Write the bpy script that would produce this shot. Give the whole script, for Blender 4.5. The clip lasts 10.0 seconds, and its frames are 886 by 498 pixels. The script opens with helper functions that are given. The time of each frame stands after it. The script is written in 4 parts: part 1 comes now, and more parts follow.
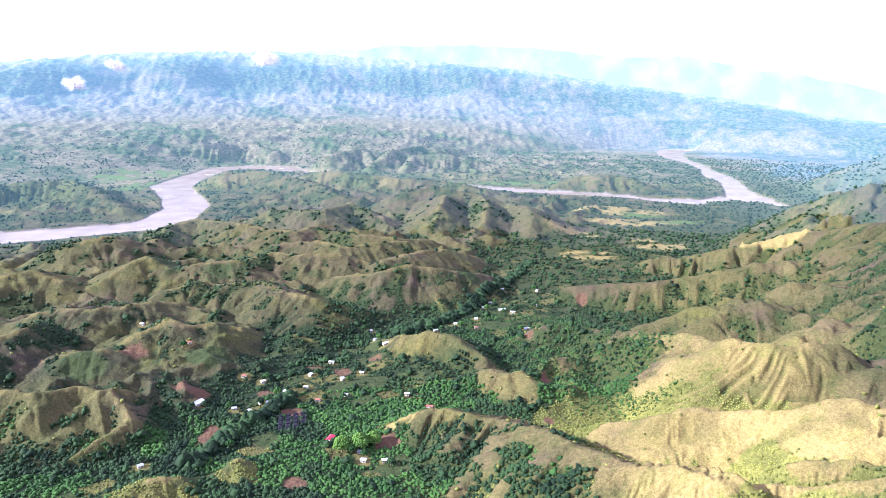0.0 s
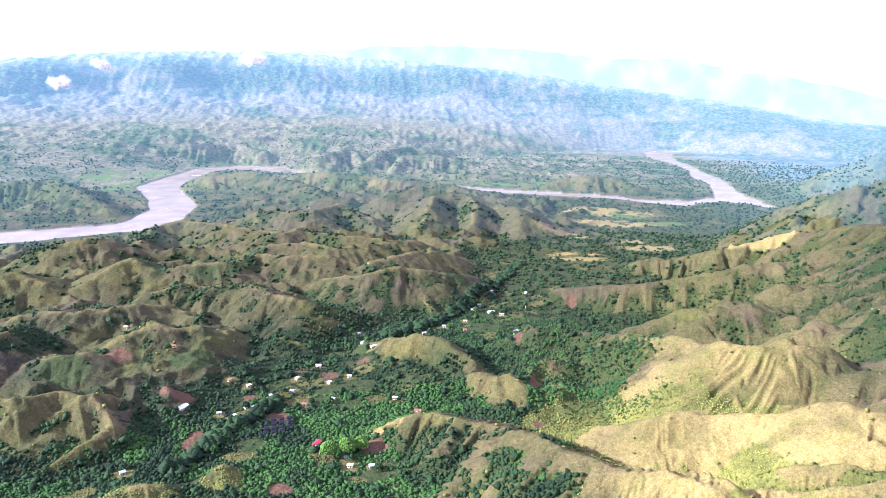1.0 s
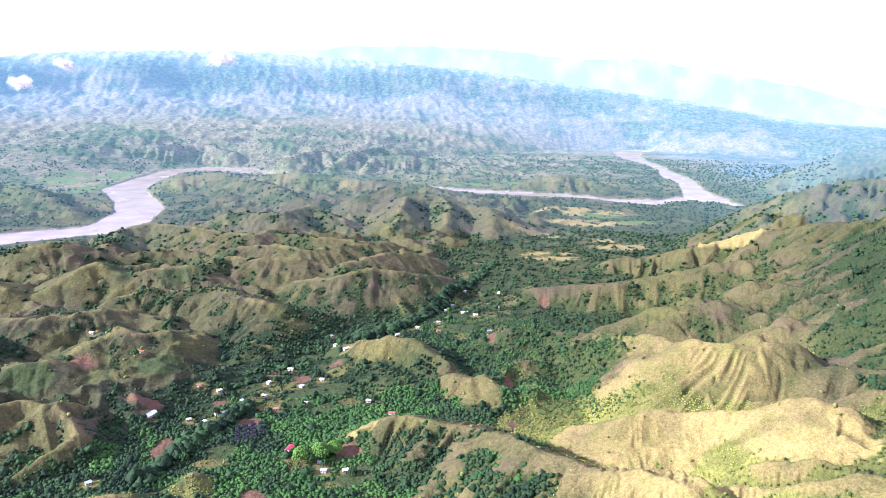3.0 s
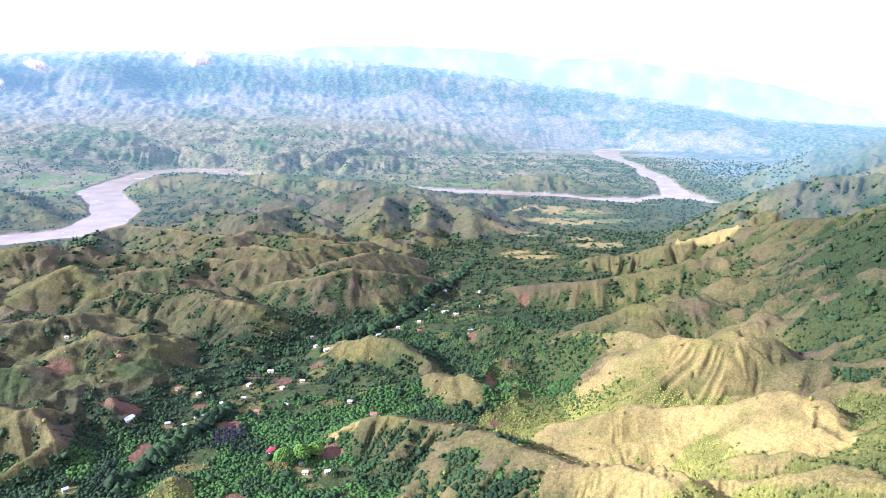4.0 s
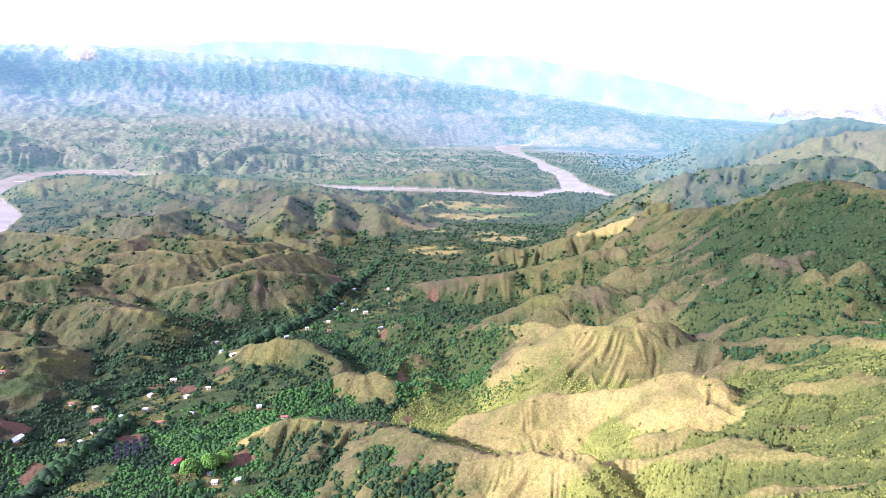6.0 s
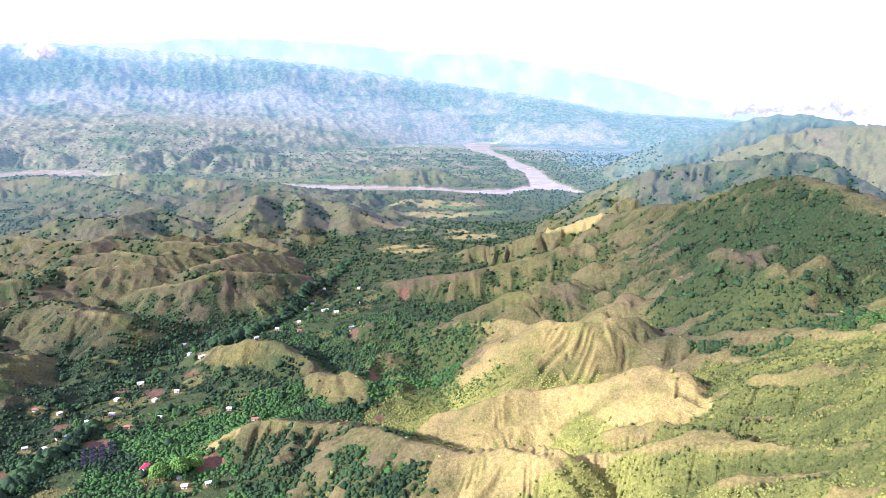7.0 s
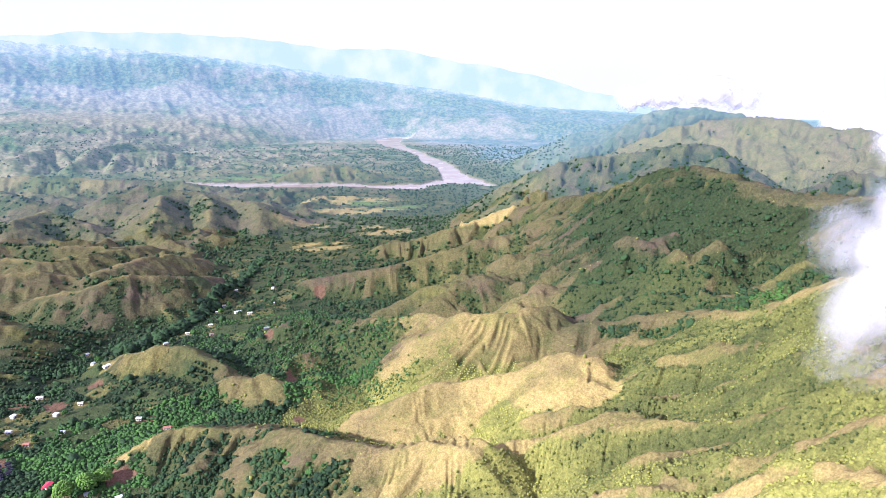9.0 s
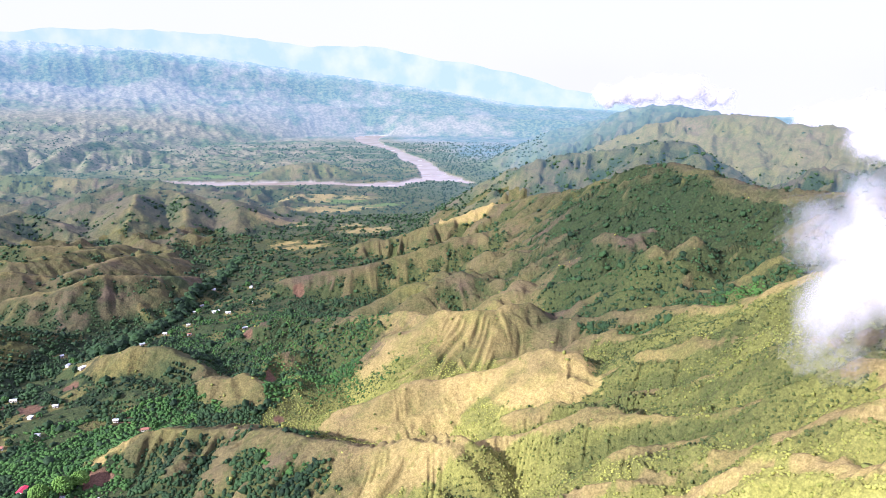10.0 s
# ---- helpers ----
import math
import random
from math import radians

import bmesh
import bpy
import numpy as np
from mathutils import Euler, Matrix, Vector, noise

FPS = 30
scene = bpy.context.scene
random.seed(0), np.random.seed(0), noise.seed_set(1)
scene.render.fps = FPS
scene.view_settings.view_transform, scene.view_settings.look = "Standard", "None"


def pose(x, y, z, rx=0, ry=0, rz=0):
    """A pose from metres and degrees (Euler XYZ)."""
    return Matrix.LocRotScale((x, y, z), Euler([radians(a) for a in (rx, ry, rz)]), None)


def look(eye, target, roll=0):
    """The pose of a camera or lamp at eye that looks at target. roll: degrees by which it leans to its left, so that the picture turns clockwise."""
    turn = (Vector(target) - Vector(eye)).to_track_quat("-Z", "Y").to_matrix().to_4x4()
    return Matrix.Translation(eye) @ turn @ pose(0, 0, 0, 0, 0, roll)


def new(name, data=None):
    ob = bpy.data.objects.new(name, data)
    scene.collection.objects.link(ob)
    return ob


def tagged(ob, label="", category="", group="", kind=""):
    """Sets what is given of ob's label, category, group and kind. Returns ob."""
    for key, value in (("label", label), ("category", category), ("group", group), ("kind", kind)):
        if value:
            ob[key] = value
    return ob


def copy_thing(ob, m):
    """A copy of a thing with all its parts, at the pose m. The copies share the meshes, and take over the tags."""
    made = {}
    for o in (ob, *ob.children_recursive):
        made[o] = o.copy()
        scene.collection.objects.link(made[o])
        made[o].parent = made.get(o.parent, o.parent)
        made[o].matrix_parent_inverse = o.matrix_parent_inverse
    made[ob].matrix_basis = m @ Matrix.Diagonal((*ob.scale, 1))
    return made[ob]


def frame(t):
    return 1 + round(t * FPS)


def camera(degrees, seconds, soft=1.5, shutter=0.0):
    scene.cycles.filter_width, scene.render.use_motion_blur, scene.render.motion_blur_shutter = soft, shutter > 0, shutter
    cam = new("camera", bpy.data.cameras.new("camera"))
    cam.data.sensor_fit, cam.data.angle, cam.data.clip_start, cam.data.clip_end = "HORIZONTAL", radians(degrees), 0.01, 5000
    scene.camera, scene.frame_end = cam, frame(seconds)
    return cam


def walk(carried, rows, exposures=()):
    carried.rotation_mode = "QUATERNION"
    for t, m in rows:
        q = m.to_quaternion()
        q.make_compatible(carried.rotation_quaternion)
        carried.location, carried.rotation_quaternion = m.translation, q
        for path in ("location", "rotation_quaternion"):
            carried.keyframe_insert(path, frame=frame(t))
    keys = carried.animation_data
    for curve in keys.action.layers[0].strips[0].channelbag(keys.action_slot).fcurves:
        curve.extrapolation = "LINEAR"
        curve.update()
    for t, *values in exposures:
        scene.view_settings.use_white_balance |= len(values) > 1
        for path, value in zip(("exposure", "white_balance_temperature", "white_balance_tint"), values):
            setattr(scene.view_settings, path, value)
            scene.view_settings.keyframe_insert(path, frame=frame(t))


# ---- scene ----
cam = camera(65.0, 10.0, soft=0.6)
# seconds, x, y, z, yaw, pitch, lean
PATH = [
    (0, 0.0, 0.0, 400.0, 0.00, -13.50, 0.08),
    (0.5, 0.8, 4.5, 400.2, -0.10, -13.49, 0.07),
    (1, 1.3, 8.4, 399.8, -0.90, -13.44, 0.29),
    (1.5, 1.9, 10.9, 399.8, -2.08, -13.42, 0.39),
    (2, 1.4, 12.6, 399.8, -2.52, -13.42, 0.39),
    (2.5, 1.2, 13.2, 399.7, -2.97, -13.41, 0.36),
    (4, 0.9, 13.4, 399.0, -4.93, -13.42, 0.13),
    (4.5, 0.9, 13.3, 398.8, -7.53, -13.44, 0.04),
    (5, 0.4, 12.9, 398.9, -10.55, -13.48, 0.07),
    (5.5, -0.4, 12.9, 399.0, -11.88, -13.57, 0.20),
    (7, -0.4, 12.7, 399.1, -15.29, -13.78, 0.22),
    (7.5, -0.3, 12.7, 399.1, -17.06, -13.87, 0.18),
    (8, -0.6, 12.4, 399.1, -18.86, -13.95, 0.19),
    (8.5, -0.5, 12.1, 399.5, -20.66, -14.07, 0.18),
    (9, -1.0, 11.8, 399.6, -22.49, -14.16, 0.19),
    (9.5, -1.4, 12.0, 399.5, -24.19, -14.27, 0.19),
    (10, -1.6, 12.0, 399.8, -24.26, -14.36, 0.25),
]
walk(cam, [(t, pose(x, y, z, 90 + pitch, 0, yaw) @ pose(0, 0, 0, 0, 0, lean)) for t, x, y, z, yaw, pitch, lean in PATH],
     exposures=[(0, 1.46, 5350, 13), (2.7, 1.46, 5350, 13), (5, 1.4, 5400, 13), (7.5, 1.34, 5500, 14), (10, 1.16, 5550, 15)])

# ---- sky, sun ----
scene.cycles.transparent_max_bounces = 32      # thin cloud skins one behind another
SUN_EL, SUN_AZ = 26.0, -103.0          # degrees; azimuth clockwise from +y
world = bpy.data.worlds.new("world")
scene.world = world
world.use_nodes = True
wn = world.node_tree
sky = wn.nodes.new("ShaderNodeTexSky")
sky.sky_type, sky.sun_disc = "NISHITA", False
sky.sun_elevation, sky.sun_rotation = radians(SUN_EL), radians(SUN_AZ)
sky.altitude, sky.air_density, sky.dust_density, sky.ozone_density = 900, 1.0, 3.0, 1.0
# thin bright cloud over most of the sky
way = wn.nodes.new("ShaderNodeTexCoord")
veil = wn.nodes.new("ShaderNodeTexNoise")
veil.inputs["Scale"].default_value, veil.inputs["Detail"].default_value = 2.2, 5.0
wn.links.new(way.outputs["Generated"], veil.inputs["Vector"])
spread = wn.nodes.new("ShaderNodeMapRange")
spread.inputs[1].default_value, spread.inputs[2].default_value = 0.25, 0.6
spread.inputs[3].default_value, spread.inputs[4].default_value = 0.9, 0.99
wn.links.new(veil.outputs[0], spread.inputs[0])
cover = wn.nodes.new("ShaderNodeMix")
cover.data_type = "RGBA"
cover.inputs[7].default_value = (5.6, 5.2, 7.4, 1)
wn.links.new(spread.outputs[0], cover.inputs[0])
wn.links.new(sky.outputs[0], cover.inputs[6])
wn.links.new(cover.outputs[2], wn.nodes["Background"].inputs[0])
wn.nodes["Background"].inputs[1].default_value = 0.086
sun = new("sun", bpy.data.lights.new("sun", "SUN"))
sun.data.energy, sun.data.angle, sun.data.color = 5.0, radians(0.6), (1.0, 0.94, 0.85)
az, el = radians(SUN_AZ), radians(SUN_EL)
sun.matrix_world = look((0, 0, 0), (-math.sin(az) * math.cos(el), -math.cos(az) * math.cos(el), -math.sin(el)))


# ---- noise on numpy arrays ----
def lattice(ix, iy, seed):
    h = (ix.astype(np.int64) * 374761393 + iy.astype(np.int64) * 668265263 + seed * 974634777) & 0xFFFFFFFF
    h = ((h ^ (h >> 13)) * 1274126177) & 0xFFFFFFFF
    return ((h ^ (h >> 16)) & 0xFFFF) / 65536.0 * 2 * math.pi


def pn(x, y, seed=0):
    """Gradient noise, about -0.7 to 0.7."""
    ix, iy = np.floor(x), np.floor(y)
    fx, fy = x - ix, y - iy
    u, v = fx * fx * fx * (fx * (fx * 6 - 15) + 10), fy * fy * fy * (fy * (fy * 6 - 15) + 10)

    def corner(dx, dy):
        a = lattice(ix + dx, iy + dy, seed)
        return np.cos(a) * (fx - dx) + np.sin(a) * (fy - dy)

    low = corner(0, 0) * (1 - u) + corner(1, 0) * u
    high = corner(0, 1) * (1 - u) + corner(1, 1) * u
    return low * (1 - v) + high * v


def fbm(x, y, octaves, seed=0):
    out, amp = 0.0, 1.0
    for o in range(octaves):
        out = out + amp * pn(x * 2**o + 13.7 * o, y * 2**o - 7.1 * o, seed + o)
        amp *= 0.5
    return out


def ridged(x, y, octaves, seed=0):
    """Sharp crests, 0 to about 1."""
    out, amp = 0.0, 0.6
    for o in range(octaves):
        out = out + amp * (1 - np.minimum(1, 2.2 * np.abs(pn(x * 2**o, y * 2**o, seed + o))))
        amp *= 0.45
    return out


def step(a, b, x):
    t = np.clip((x - a) / (b - a), 0, 1)
    return t * t * (3 - 2 * t)


def line_distance(x, y, pts):
    best = np.full(x.shape, 1e9)
    for (ax, ay), (bx, by) in zip(pts, pts[1:]):
        vx, vy = bx - ax, by - ay
        t = np.clip(((x - ax) * vx + (y - ay) * vy) / (vx * vx + vy * vy), 0, 1)
        best = np.minimum(best, np.hypot(x - ax - t * vx, y - ay - t * vy))
    return best


def bank_distance(x, y, pts):
    """How far a place lies outside the banks of a river (x, y, half-width); below 0 in its bed."""
    best = np.full(x.shape, 1e9)
    for (ax, ay, aw), (bx, by, bw) in zip(pts, pts[1:]):
        vx, vy = bx - ax, by - ay
        t = np.clip(((x - ax) * vx + (y - ay) * vy) / (vx * vx + vy * vy), 0, 1)
        best = np.minimum(best, np.hypot(x - ax - t * vx, y - ay - t * vy) - aw - t * (bw - aw))
    return best


# ---- the lie of the land ----
RAGGED = {}


def patch(x, y, pts):
    """1 within about a brush's width of the ellipses (x, y, half-width, half-depth)."""
    out, ragged = np.zeros_like(x), RAGGED[len(x)] if len(x) in RAGGED else 0.3 * pn(x / 14, y / 14, 7) + 0.35 * pn(x / 6, y / 6, 8)
    for px, py, a, b in pts:
        d = np.hypot((x - px) / a, (y - py) / b) + ragged
        out = np.maximum(out, step(1.1, 0.8, d))
    return out


CRESTS = []


def crest(name, pts, slope, top, rib):
    """A ridge along pts (x, y, z): its slope, the radius of its rounded top, and how deep its sides are gullied."""
    CRESTS.append((pts, slope, top, rib))


crest("river_hill_a", [(-870, 1391, 30), (-810, 1417, 60), (-756, 1431, 75), (-714, 1457, 78), (-690, 1452, 58)], 0.5, 6, 0.23)
crest("river_hill_b", [(-626, 1162, 40), (-593, 1183, 65), (-570, 1224, 80), (-550, 1247, 85), (-498, 1222, 70), (-457, 1219, 55)], 0.5, 6, 0.23)
crest("river_hill_c", [(-793, 1112, 75), (-747, 1129, 80), (-710, 1165, 80), (-654, 1147, 65), (-617, 1146, 45)], 0.5, 6, 0.23)
crest("bank_ridge", [(-645, 1460, 50), (-664, 1654, 60), (-616, 1714, 65), (-482, 1644, 65), (-336, 1531, 70), (-303, 1632, 65)], 0.41, 7.2, 0.27)
crest("bend_hill", [(-916, 2696, 30), (-835, 2670, 62), (-732, 2690, 64), (-658, 2656, 64), (-429, 2339, 66), (-323, 2135, 60), (-251, 2121, 50)], 0.5, 8.4, 0.27)
crest("centre_hill", [(-159, 2061, 60), (-100, 2068, 88), (-41, 2082, 98), (26, 2021, 92), (108, 2000, 82), (188, 1972, 62), (241, 1877, 66), (265, 1821, 50)], 0.46, 7.2, 0.24)
crest("centre_spur_a", [(9, 1949, 90), (-9, 1822, 80), (-28, 1742, 50)], 0.58, 3.6, 0.12)
crest("centre_spur_b", [(107, 1982, 80), (120, 1872, 76), (104, 1768, 45)], 0.58, 3.6, 0.12)
crest("centre_spur_c", [(229, 1903, 66), (245, 1814, 62), (225, 1741, 36)], 0.58, 3.6, 0.12)
crest("mid_a", [(-469, 1870, 60), (-321, 1816, 70), (-260, 1922, 70), (-159, 1844, 45)], 0.5, 6, 0.27)
crest("mid_b", [(-325, 1603, 60), (-238, 1555, 65), (-180, 1499, 72), (-104, 1483, 68), (-44, 1552, 50)], 0.45, 6, 0.23)
crest("mid_c", [(-334, 1410, 72), (-263, 1405, 78), (-198, 1363, 76), (-144, 1394, 76), (-78, 1459, 66)], 0.45, 6, 0.23)
crest("mid_d", [(-471, 1234, 70), (-421, 1240, 75), (-373, 1257, 75), (-339, 1331, 72), (-265, 1297, 76), (-200, 1298, 76), (-146, 1299, 60)], 0.45, 6, 0.23)
crest("brown_hill", [(-188, 1210, 58), (-134, 1182, 72), (-93, 1176, 80), (-64, 1192, 84), (-14, 1199, 78), (37, 1220, 64), (83, 1268, 44)], 0.55, 5.4, 0.23)
crest("brown_spur_a", [(-69, 1191, 82), (-76, 1150, 70), (-88, 1092, 38)], 0.65, 4.2, 0.14)
crest("brown_spur_b", [(-49, 1191, 80), (-23, 1156, 58), (6, 1099, 36)], 0.65, 4.2, 0.14)
crest("brown_back", [(-112, 1278, 70), (-54, 1326, 76), (7, 1395, 64), (67, 1428, 40)], 0.5, 5.4, 0.23)
crest("mid_e", [(-448, 1091, 70), (-414, 1117, 76), (-342, 1111, 74), (-304, 1111, 76), (-255, 1059, 80), (-196, 1031, 72), (-154, 1038, 56), (-112, 1058, 40)], 0.5, 5.4, 0.27)
crest("mid_e_spur", [(-255, 1059, 80), (-259, 1041, 64), (-248, 1018, 44)], 0.65, 4.2, 0.14)
crest("mid_e_spur", [(-196, 1031, 72), (-199, 1024, 56), (-206, 1004, 40)], 0.65, 4.2, 0.14)
crest("left_a", [(-439, 854, 60), (-405, 880, 72), (-384, 908, 80), (-351, 901, 76), (-325, 917, 72), (-291, 930, 58), (-263, 943, 42)], 0.5, 6, 0.23)
crest("left_a_spur", [(-384, 908, 80), (-370, 886, 62), (-382, 885, 50)], 0.59, 4.8, 0.14)
crest("left_b", [(-583, 940, 75), (-551, 958, 82), (-507, 951, 80), (-474, 976, 76), (-450, 1009, 74), (-411, 1039, 60), (-354, 1025, 46)], 0.45, 6, 0.27)
crest("left_c", [(-573, 805, 85), (-554, 842, 86), (-553, 891, 84), (-520, 896, 66)], 0.5, 6, 0.23)
crest("left_d", [(-497, 812, 60), (-469, 814, 68), (-432, 826, 68), (-396, 839, 58), (-362, 861, 46)], 0.4, 6, 0.23)
crest("near_left", [(-516, 670, 78), (-484, 684, 78), (-431, 679, 80), (-412, 696, 76), (-399, 706, 74), (-375, 697, 74), (-358, 717, 66), (-343, 744, 48)], 0.88, 1.8, 0.4)
crest("near_left_spur_a", [(-431, 679, 80), (-445, 669, 69), (-458, 657, 57), (-476, 638, 44)], 0.94, 1.2, 0.4)
crest("near_left_spur_b", [(-376, 694, 74), (-398, 677, 62), (-411, 674, 46)], 0.88, 1.2, 0.4)
crest("near_left_spur_c", [(-363, 696, 72), (-345, 686, 64), (-331, 668, 58), (-353, 638, 46), (-371, 599, 34)], 0.94, 1.2, 0.3)
crest("near_left_knob", [(-414, 659, 52), (-401, 643, 38)], 1.04, 1.2, 0.2)
crest("front_knob_a", [(-280, 554, 44), (-268, 565, 48), (-247, 574, 44), (-232, 566, 36)], 0.61, 3.6, 0.4)
crest("front_knob_b", [(-210, 596, 38), (-196, 607, 44), (-187, 585, 36)], 0.66, 3.6, 0.3)
crest("low_knob", [(-238, 921, 36), (-207, 929, 50), (-179, 928, 42)], 0.5, 4.8, 0.14)
crest("green_rise", [(-348, 824, 36), (-313, 829, 44), (-273, 812, 36)], 0.28, 12, 0.2)
crest("dry_ridge", [(-79, 687, 34), (-45, 690, 46), (-14, 689, 56), (10, 678, 60), (39, 657, 62), (67, 646, 64), (98, 598, 82), (113, 557, 90), (132, 530, 94), (150, 507, 97), (177, 492, 103), (193, 472, 106), (212, 461, 110)], 0.61, 4.2, 0.47)
crest("dry_spur_a", [(39, 657, 60), (9, 625, 52), (-24, 620, 38)], 0.66, 4.2, 0.4)
crest("dry_spur_b", [(72, 637, 64), (47, 598, 52), (8, 565, 40)], 0.72, 4.2, 0.4)
crest("dry_spur_c", [(103, 574, 86), (74, 555, 66), (52, 535, 50)], 0.72, 4.2, 0.4)
crest("dry_spur_d", [(132, 530, 94), (119, 512, 82), (108, 501, 72)], 0.72, 4.2, 0.4)
crest("bush_hill", [(98, 935, 42), (134, 938, 58), (173, 934, 68), (214, 904, 74), (259, 845, 86), (299, 796, 100), (321, 739, 119), (348, 724, 120), (378, 709, 120), (409, 711, 123), (432, 710, 121), (448, 690, 106)], 0.68, 4.8, 0.32)
crest("bush_spur_a", [(142, 938, 60), (123, 913, 44)], 0.66, 4.2, 0.3)
crest("bush_spur_b", [(214, 904, 74), (201, 872, 60), (179, 834, 44)], 0.66, 5.4, 0.3)
crest("bush_spur_c", [(263, 836, 88), (253, 818, 66)], 0.66, 4.8, 0.3)
crest("gold_spur_a", [(319, 745, 114), (282, 755, 92), (243, 760, 72), (209, 753, 50)], 0.66, 4.2, 0.32)
crest("gold_spur_b", [(299, 763, 90), (261, 732, 60)], 0.77, 3, 0.25)
crest("gold_spur_c", [(378, 709, 120), (370, 693, 98), (328, 667, 68)], 0.77, 3, 0.25)
crest("gold_two", [(177, 651, 60), (215, 627, 80), (252, 624, 88), (256, 618, 86), (297, 603, 96), (321, 589, 102), (337, 580, 110), (355, 569, 122), (368, 559, 128), (381, 551, 126)], 0.66, 4.8, 0.29)
crest("gold_two_spur", [(252, 623, 88), (207, 617, 66), (168, 636, 58)], 0.55, 4.8, 0.17)
crest("gold_two_spur", [(296, 600, 96), (241, 590, 72), (195, 592, 62)], 0.55, 4.8, 0.17)
crest("skyline", [(439, 1420, 38), (510, 1401, 48), (580, 1375, 70), (660, 1371, 92), (710, 1360, 108), (746, 1310, 124), (777, 1236, 150), (789, 1114, 180), (784, 992, 222), (763, 849, 262), (739, 751, 255), (738, 669, 244), (771, 595, 250), (772, 517, 255), (698, 391, 262)], 0.66, 8.4, 0.7)
crest("flank_a", [(230, 1183, 46), (286, 1164, 58), (352, 1144, 66), (405, 1146, 74), (478, 1136, 90), (555, 1132, 108), (625, 1109, 128), (709, 1087, 152)], 0.73, 4.8, 0.16)
crest("flank_b", [(296, 972, 52), (351, 972, 72), (401, 956, 84), (471, 961, 102), (543, 963, 122), (596, 947, 144), (670, 929, 174), (707, 893, 210)], 0.77, 4.2, 0.16)
crest("flank_c", [(333, 924, 62), (419, 933, 88), (485, 929, 104), (551, 923, 126), (623, 923, 156), (677, 909, 182)], 0.77, 4.2, 0.16)
crest("flank_d", [(440, 809, 94), (497, 800, 118), (540, 783, 146), (578, 760, 176), (599, 741, 179), (634, 741, 204)], 0.82, 6, 0.4)
crest("flank_e", [(480, 705, 110), (541, 675, 152), (573, 653, 184), (592, 647, 182), (606, 628, 202)], 0.82, 6, 0.4)
crest("flank_f", [(550, 586, 146), (593, 550, 178), (628, 527, 210)], 0.82, 6, 0.4)
crest("saddle", [(445, 672, 112), (480, 648, 118), (499, 620, 126), (534, 568, 146), (551, 488, 180), (558, 418, 222)], 0.55, 4.8, 0.6)
crest("slope_a", [(444, 618, 104), (483, 589, 122), (512, 560, 136)], 0.77, 3, 0.5)
crest("slope_b", [(399, 518, 116), (423, 499, 136), (444, 473, 148), (473, 434, 170), (484, 388, 195), (487, 319, 236)], 0.77, 3, 0.5)
crest("slope_c", [(282, 498, 98), (327, 478, 112), (363, 454, 128), (396, 418, 148), (423, 360, 182), (424, 317, 212), (418, 266, 244)], 0.83, 3, 0.5)
crest("slope_d", [(228, 478, 98), (271, 460, 108), (313, 418, 132), (348, 366, 158), (373, 316, 188), (383, 274, 216), (387, 232, 244)], 0.83, 3, 0.5)
crest("slope_e", [(238, 347, 128), (265, 324, 146), (294, 306, 158), (313, 294, 170), (330, 259, 194), (338, 215, 228)], 0.79, 3, 0.5)
crest("slope_f", [(257, 275, 158), (284, 247, 182), (304, 221, 204), (303, 178, 240)], 0.83, 3, 0.5)
crest("slope_g", [(294, 361, 140), (330, 330, 160), (358, 301, 180), (366, 273, 196), (360, 220, 236)], 0.83, 3, 0.5)
crest("lit_ridge", [(1260, 1753, 160), (1343, 1728, 190), (1406, 1703, 221), (1447, 1667, 254), (1500, 1620, 265), (1552, 1541, 276), (1601, 1445, 279), (1634, 1360, 262), (1653, 1273, 265), (1650, 1175, 250), (1644, 1058, 246), (1635, 875, 252)], 0.5, 12, 0.72)
crest("lit_spur", [(1519, 1560, 265), (1433, 1434, 213), (1352, 1317, 163)], 0.62, 6, 0.48)
crest("lit_spur", [(1597, 1480, 272), (1502, 1361, 218), (1413, 1251, 168)], 0.62, 6, 0.48)
crest("lit_spur", [(1673, 1392, 254), (1570, 1281, 213), (1472, 1179, 174)], 0.62, 6, 0.48)
crest("lit_spur", [(1733, 1316, 252), (1624, 1211, 215), (1522, 1113, 180)], 0.62, 6, 0.48)
crest("shade_ridge", [(829, 1721, 69), (874, 1641, 113), (922, 1592, 151), (956, 1536, 178), (1015, 1497, 191), (1077, 1453, 200), (1141, 1403, 225), (1206, 1347, 237), (1226, 1315, 234), (1244, 1283, 208), (1254, 1246, 183)], 0.58, 7, 0.88)
crest("shade_spur", [(956, 1536, 176), (943, 1473, 143), (940, 1428, 112)], 0.66, 5, 0.64)
crest("shade_spur", [(1077, 1453, 199), (1010, 1427, 167), (950, 1408, 131)], 0.66, 5, 0.64)
crest("shade_spur", [(1211, 1342, 234), (1089, 1316, 197), (1004, 1307, 163)], 0.66, 5, 0.64)
crest("dark_ridge", [(1165, 1047, 154), (1220, 1014, 174), (1287, 993, 207), (1317, 952, 205), (1336, 889, 174)], 0.66, 6, 0.8)
crest("blue_ridge", [(1640, 2523, 157), (1735, 2458, 185), (1799, 2411, 210), (1838, 2318, 246), (1881, 2218, 270), (1926, 2111, 272), (1965, 2005, 258), (1999, 1825, 243)], 0.5, 12, 0.8)
crest("yellow_hill", [(-80, 927, 46), (-50, 911, 58), (-20, 899, 66), (6, 894, 66), (25, 877, 62), (50, 843, 54), (69, 837, 42)], 0.6, 5, 0.12)
crest("yellow_spur", [(-14, 898, 66), (-28, 887, 50)], 0.8, 3, 0.1)
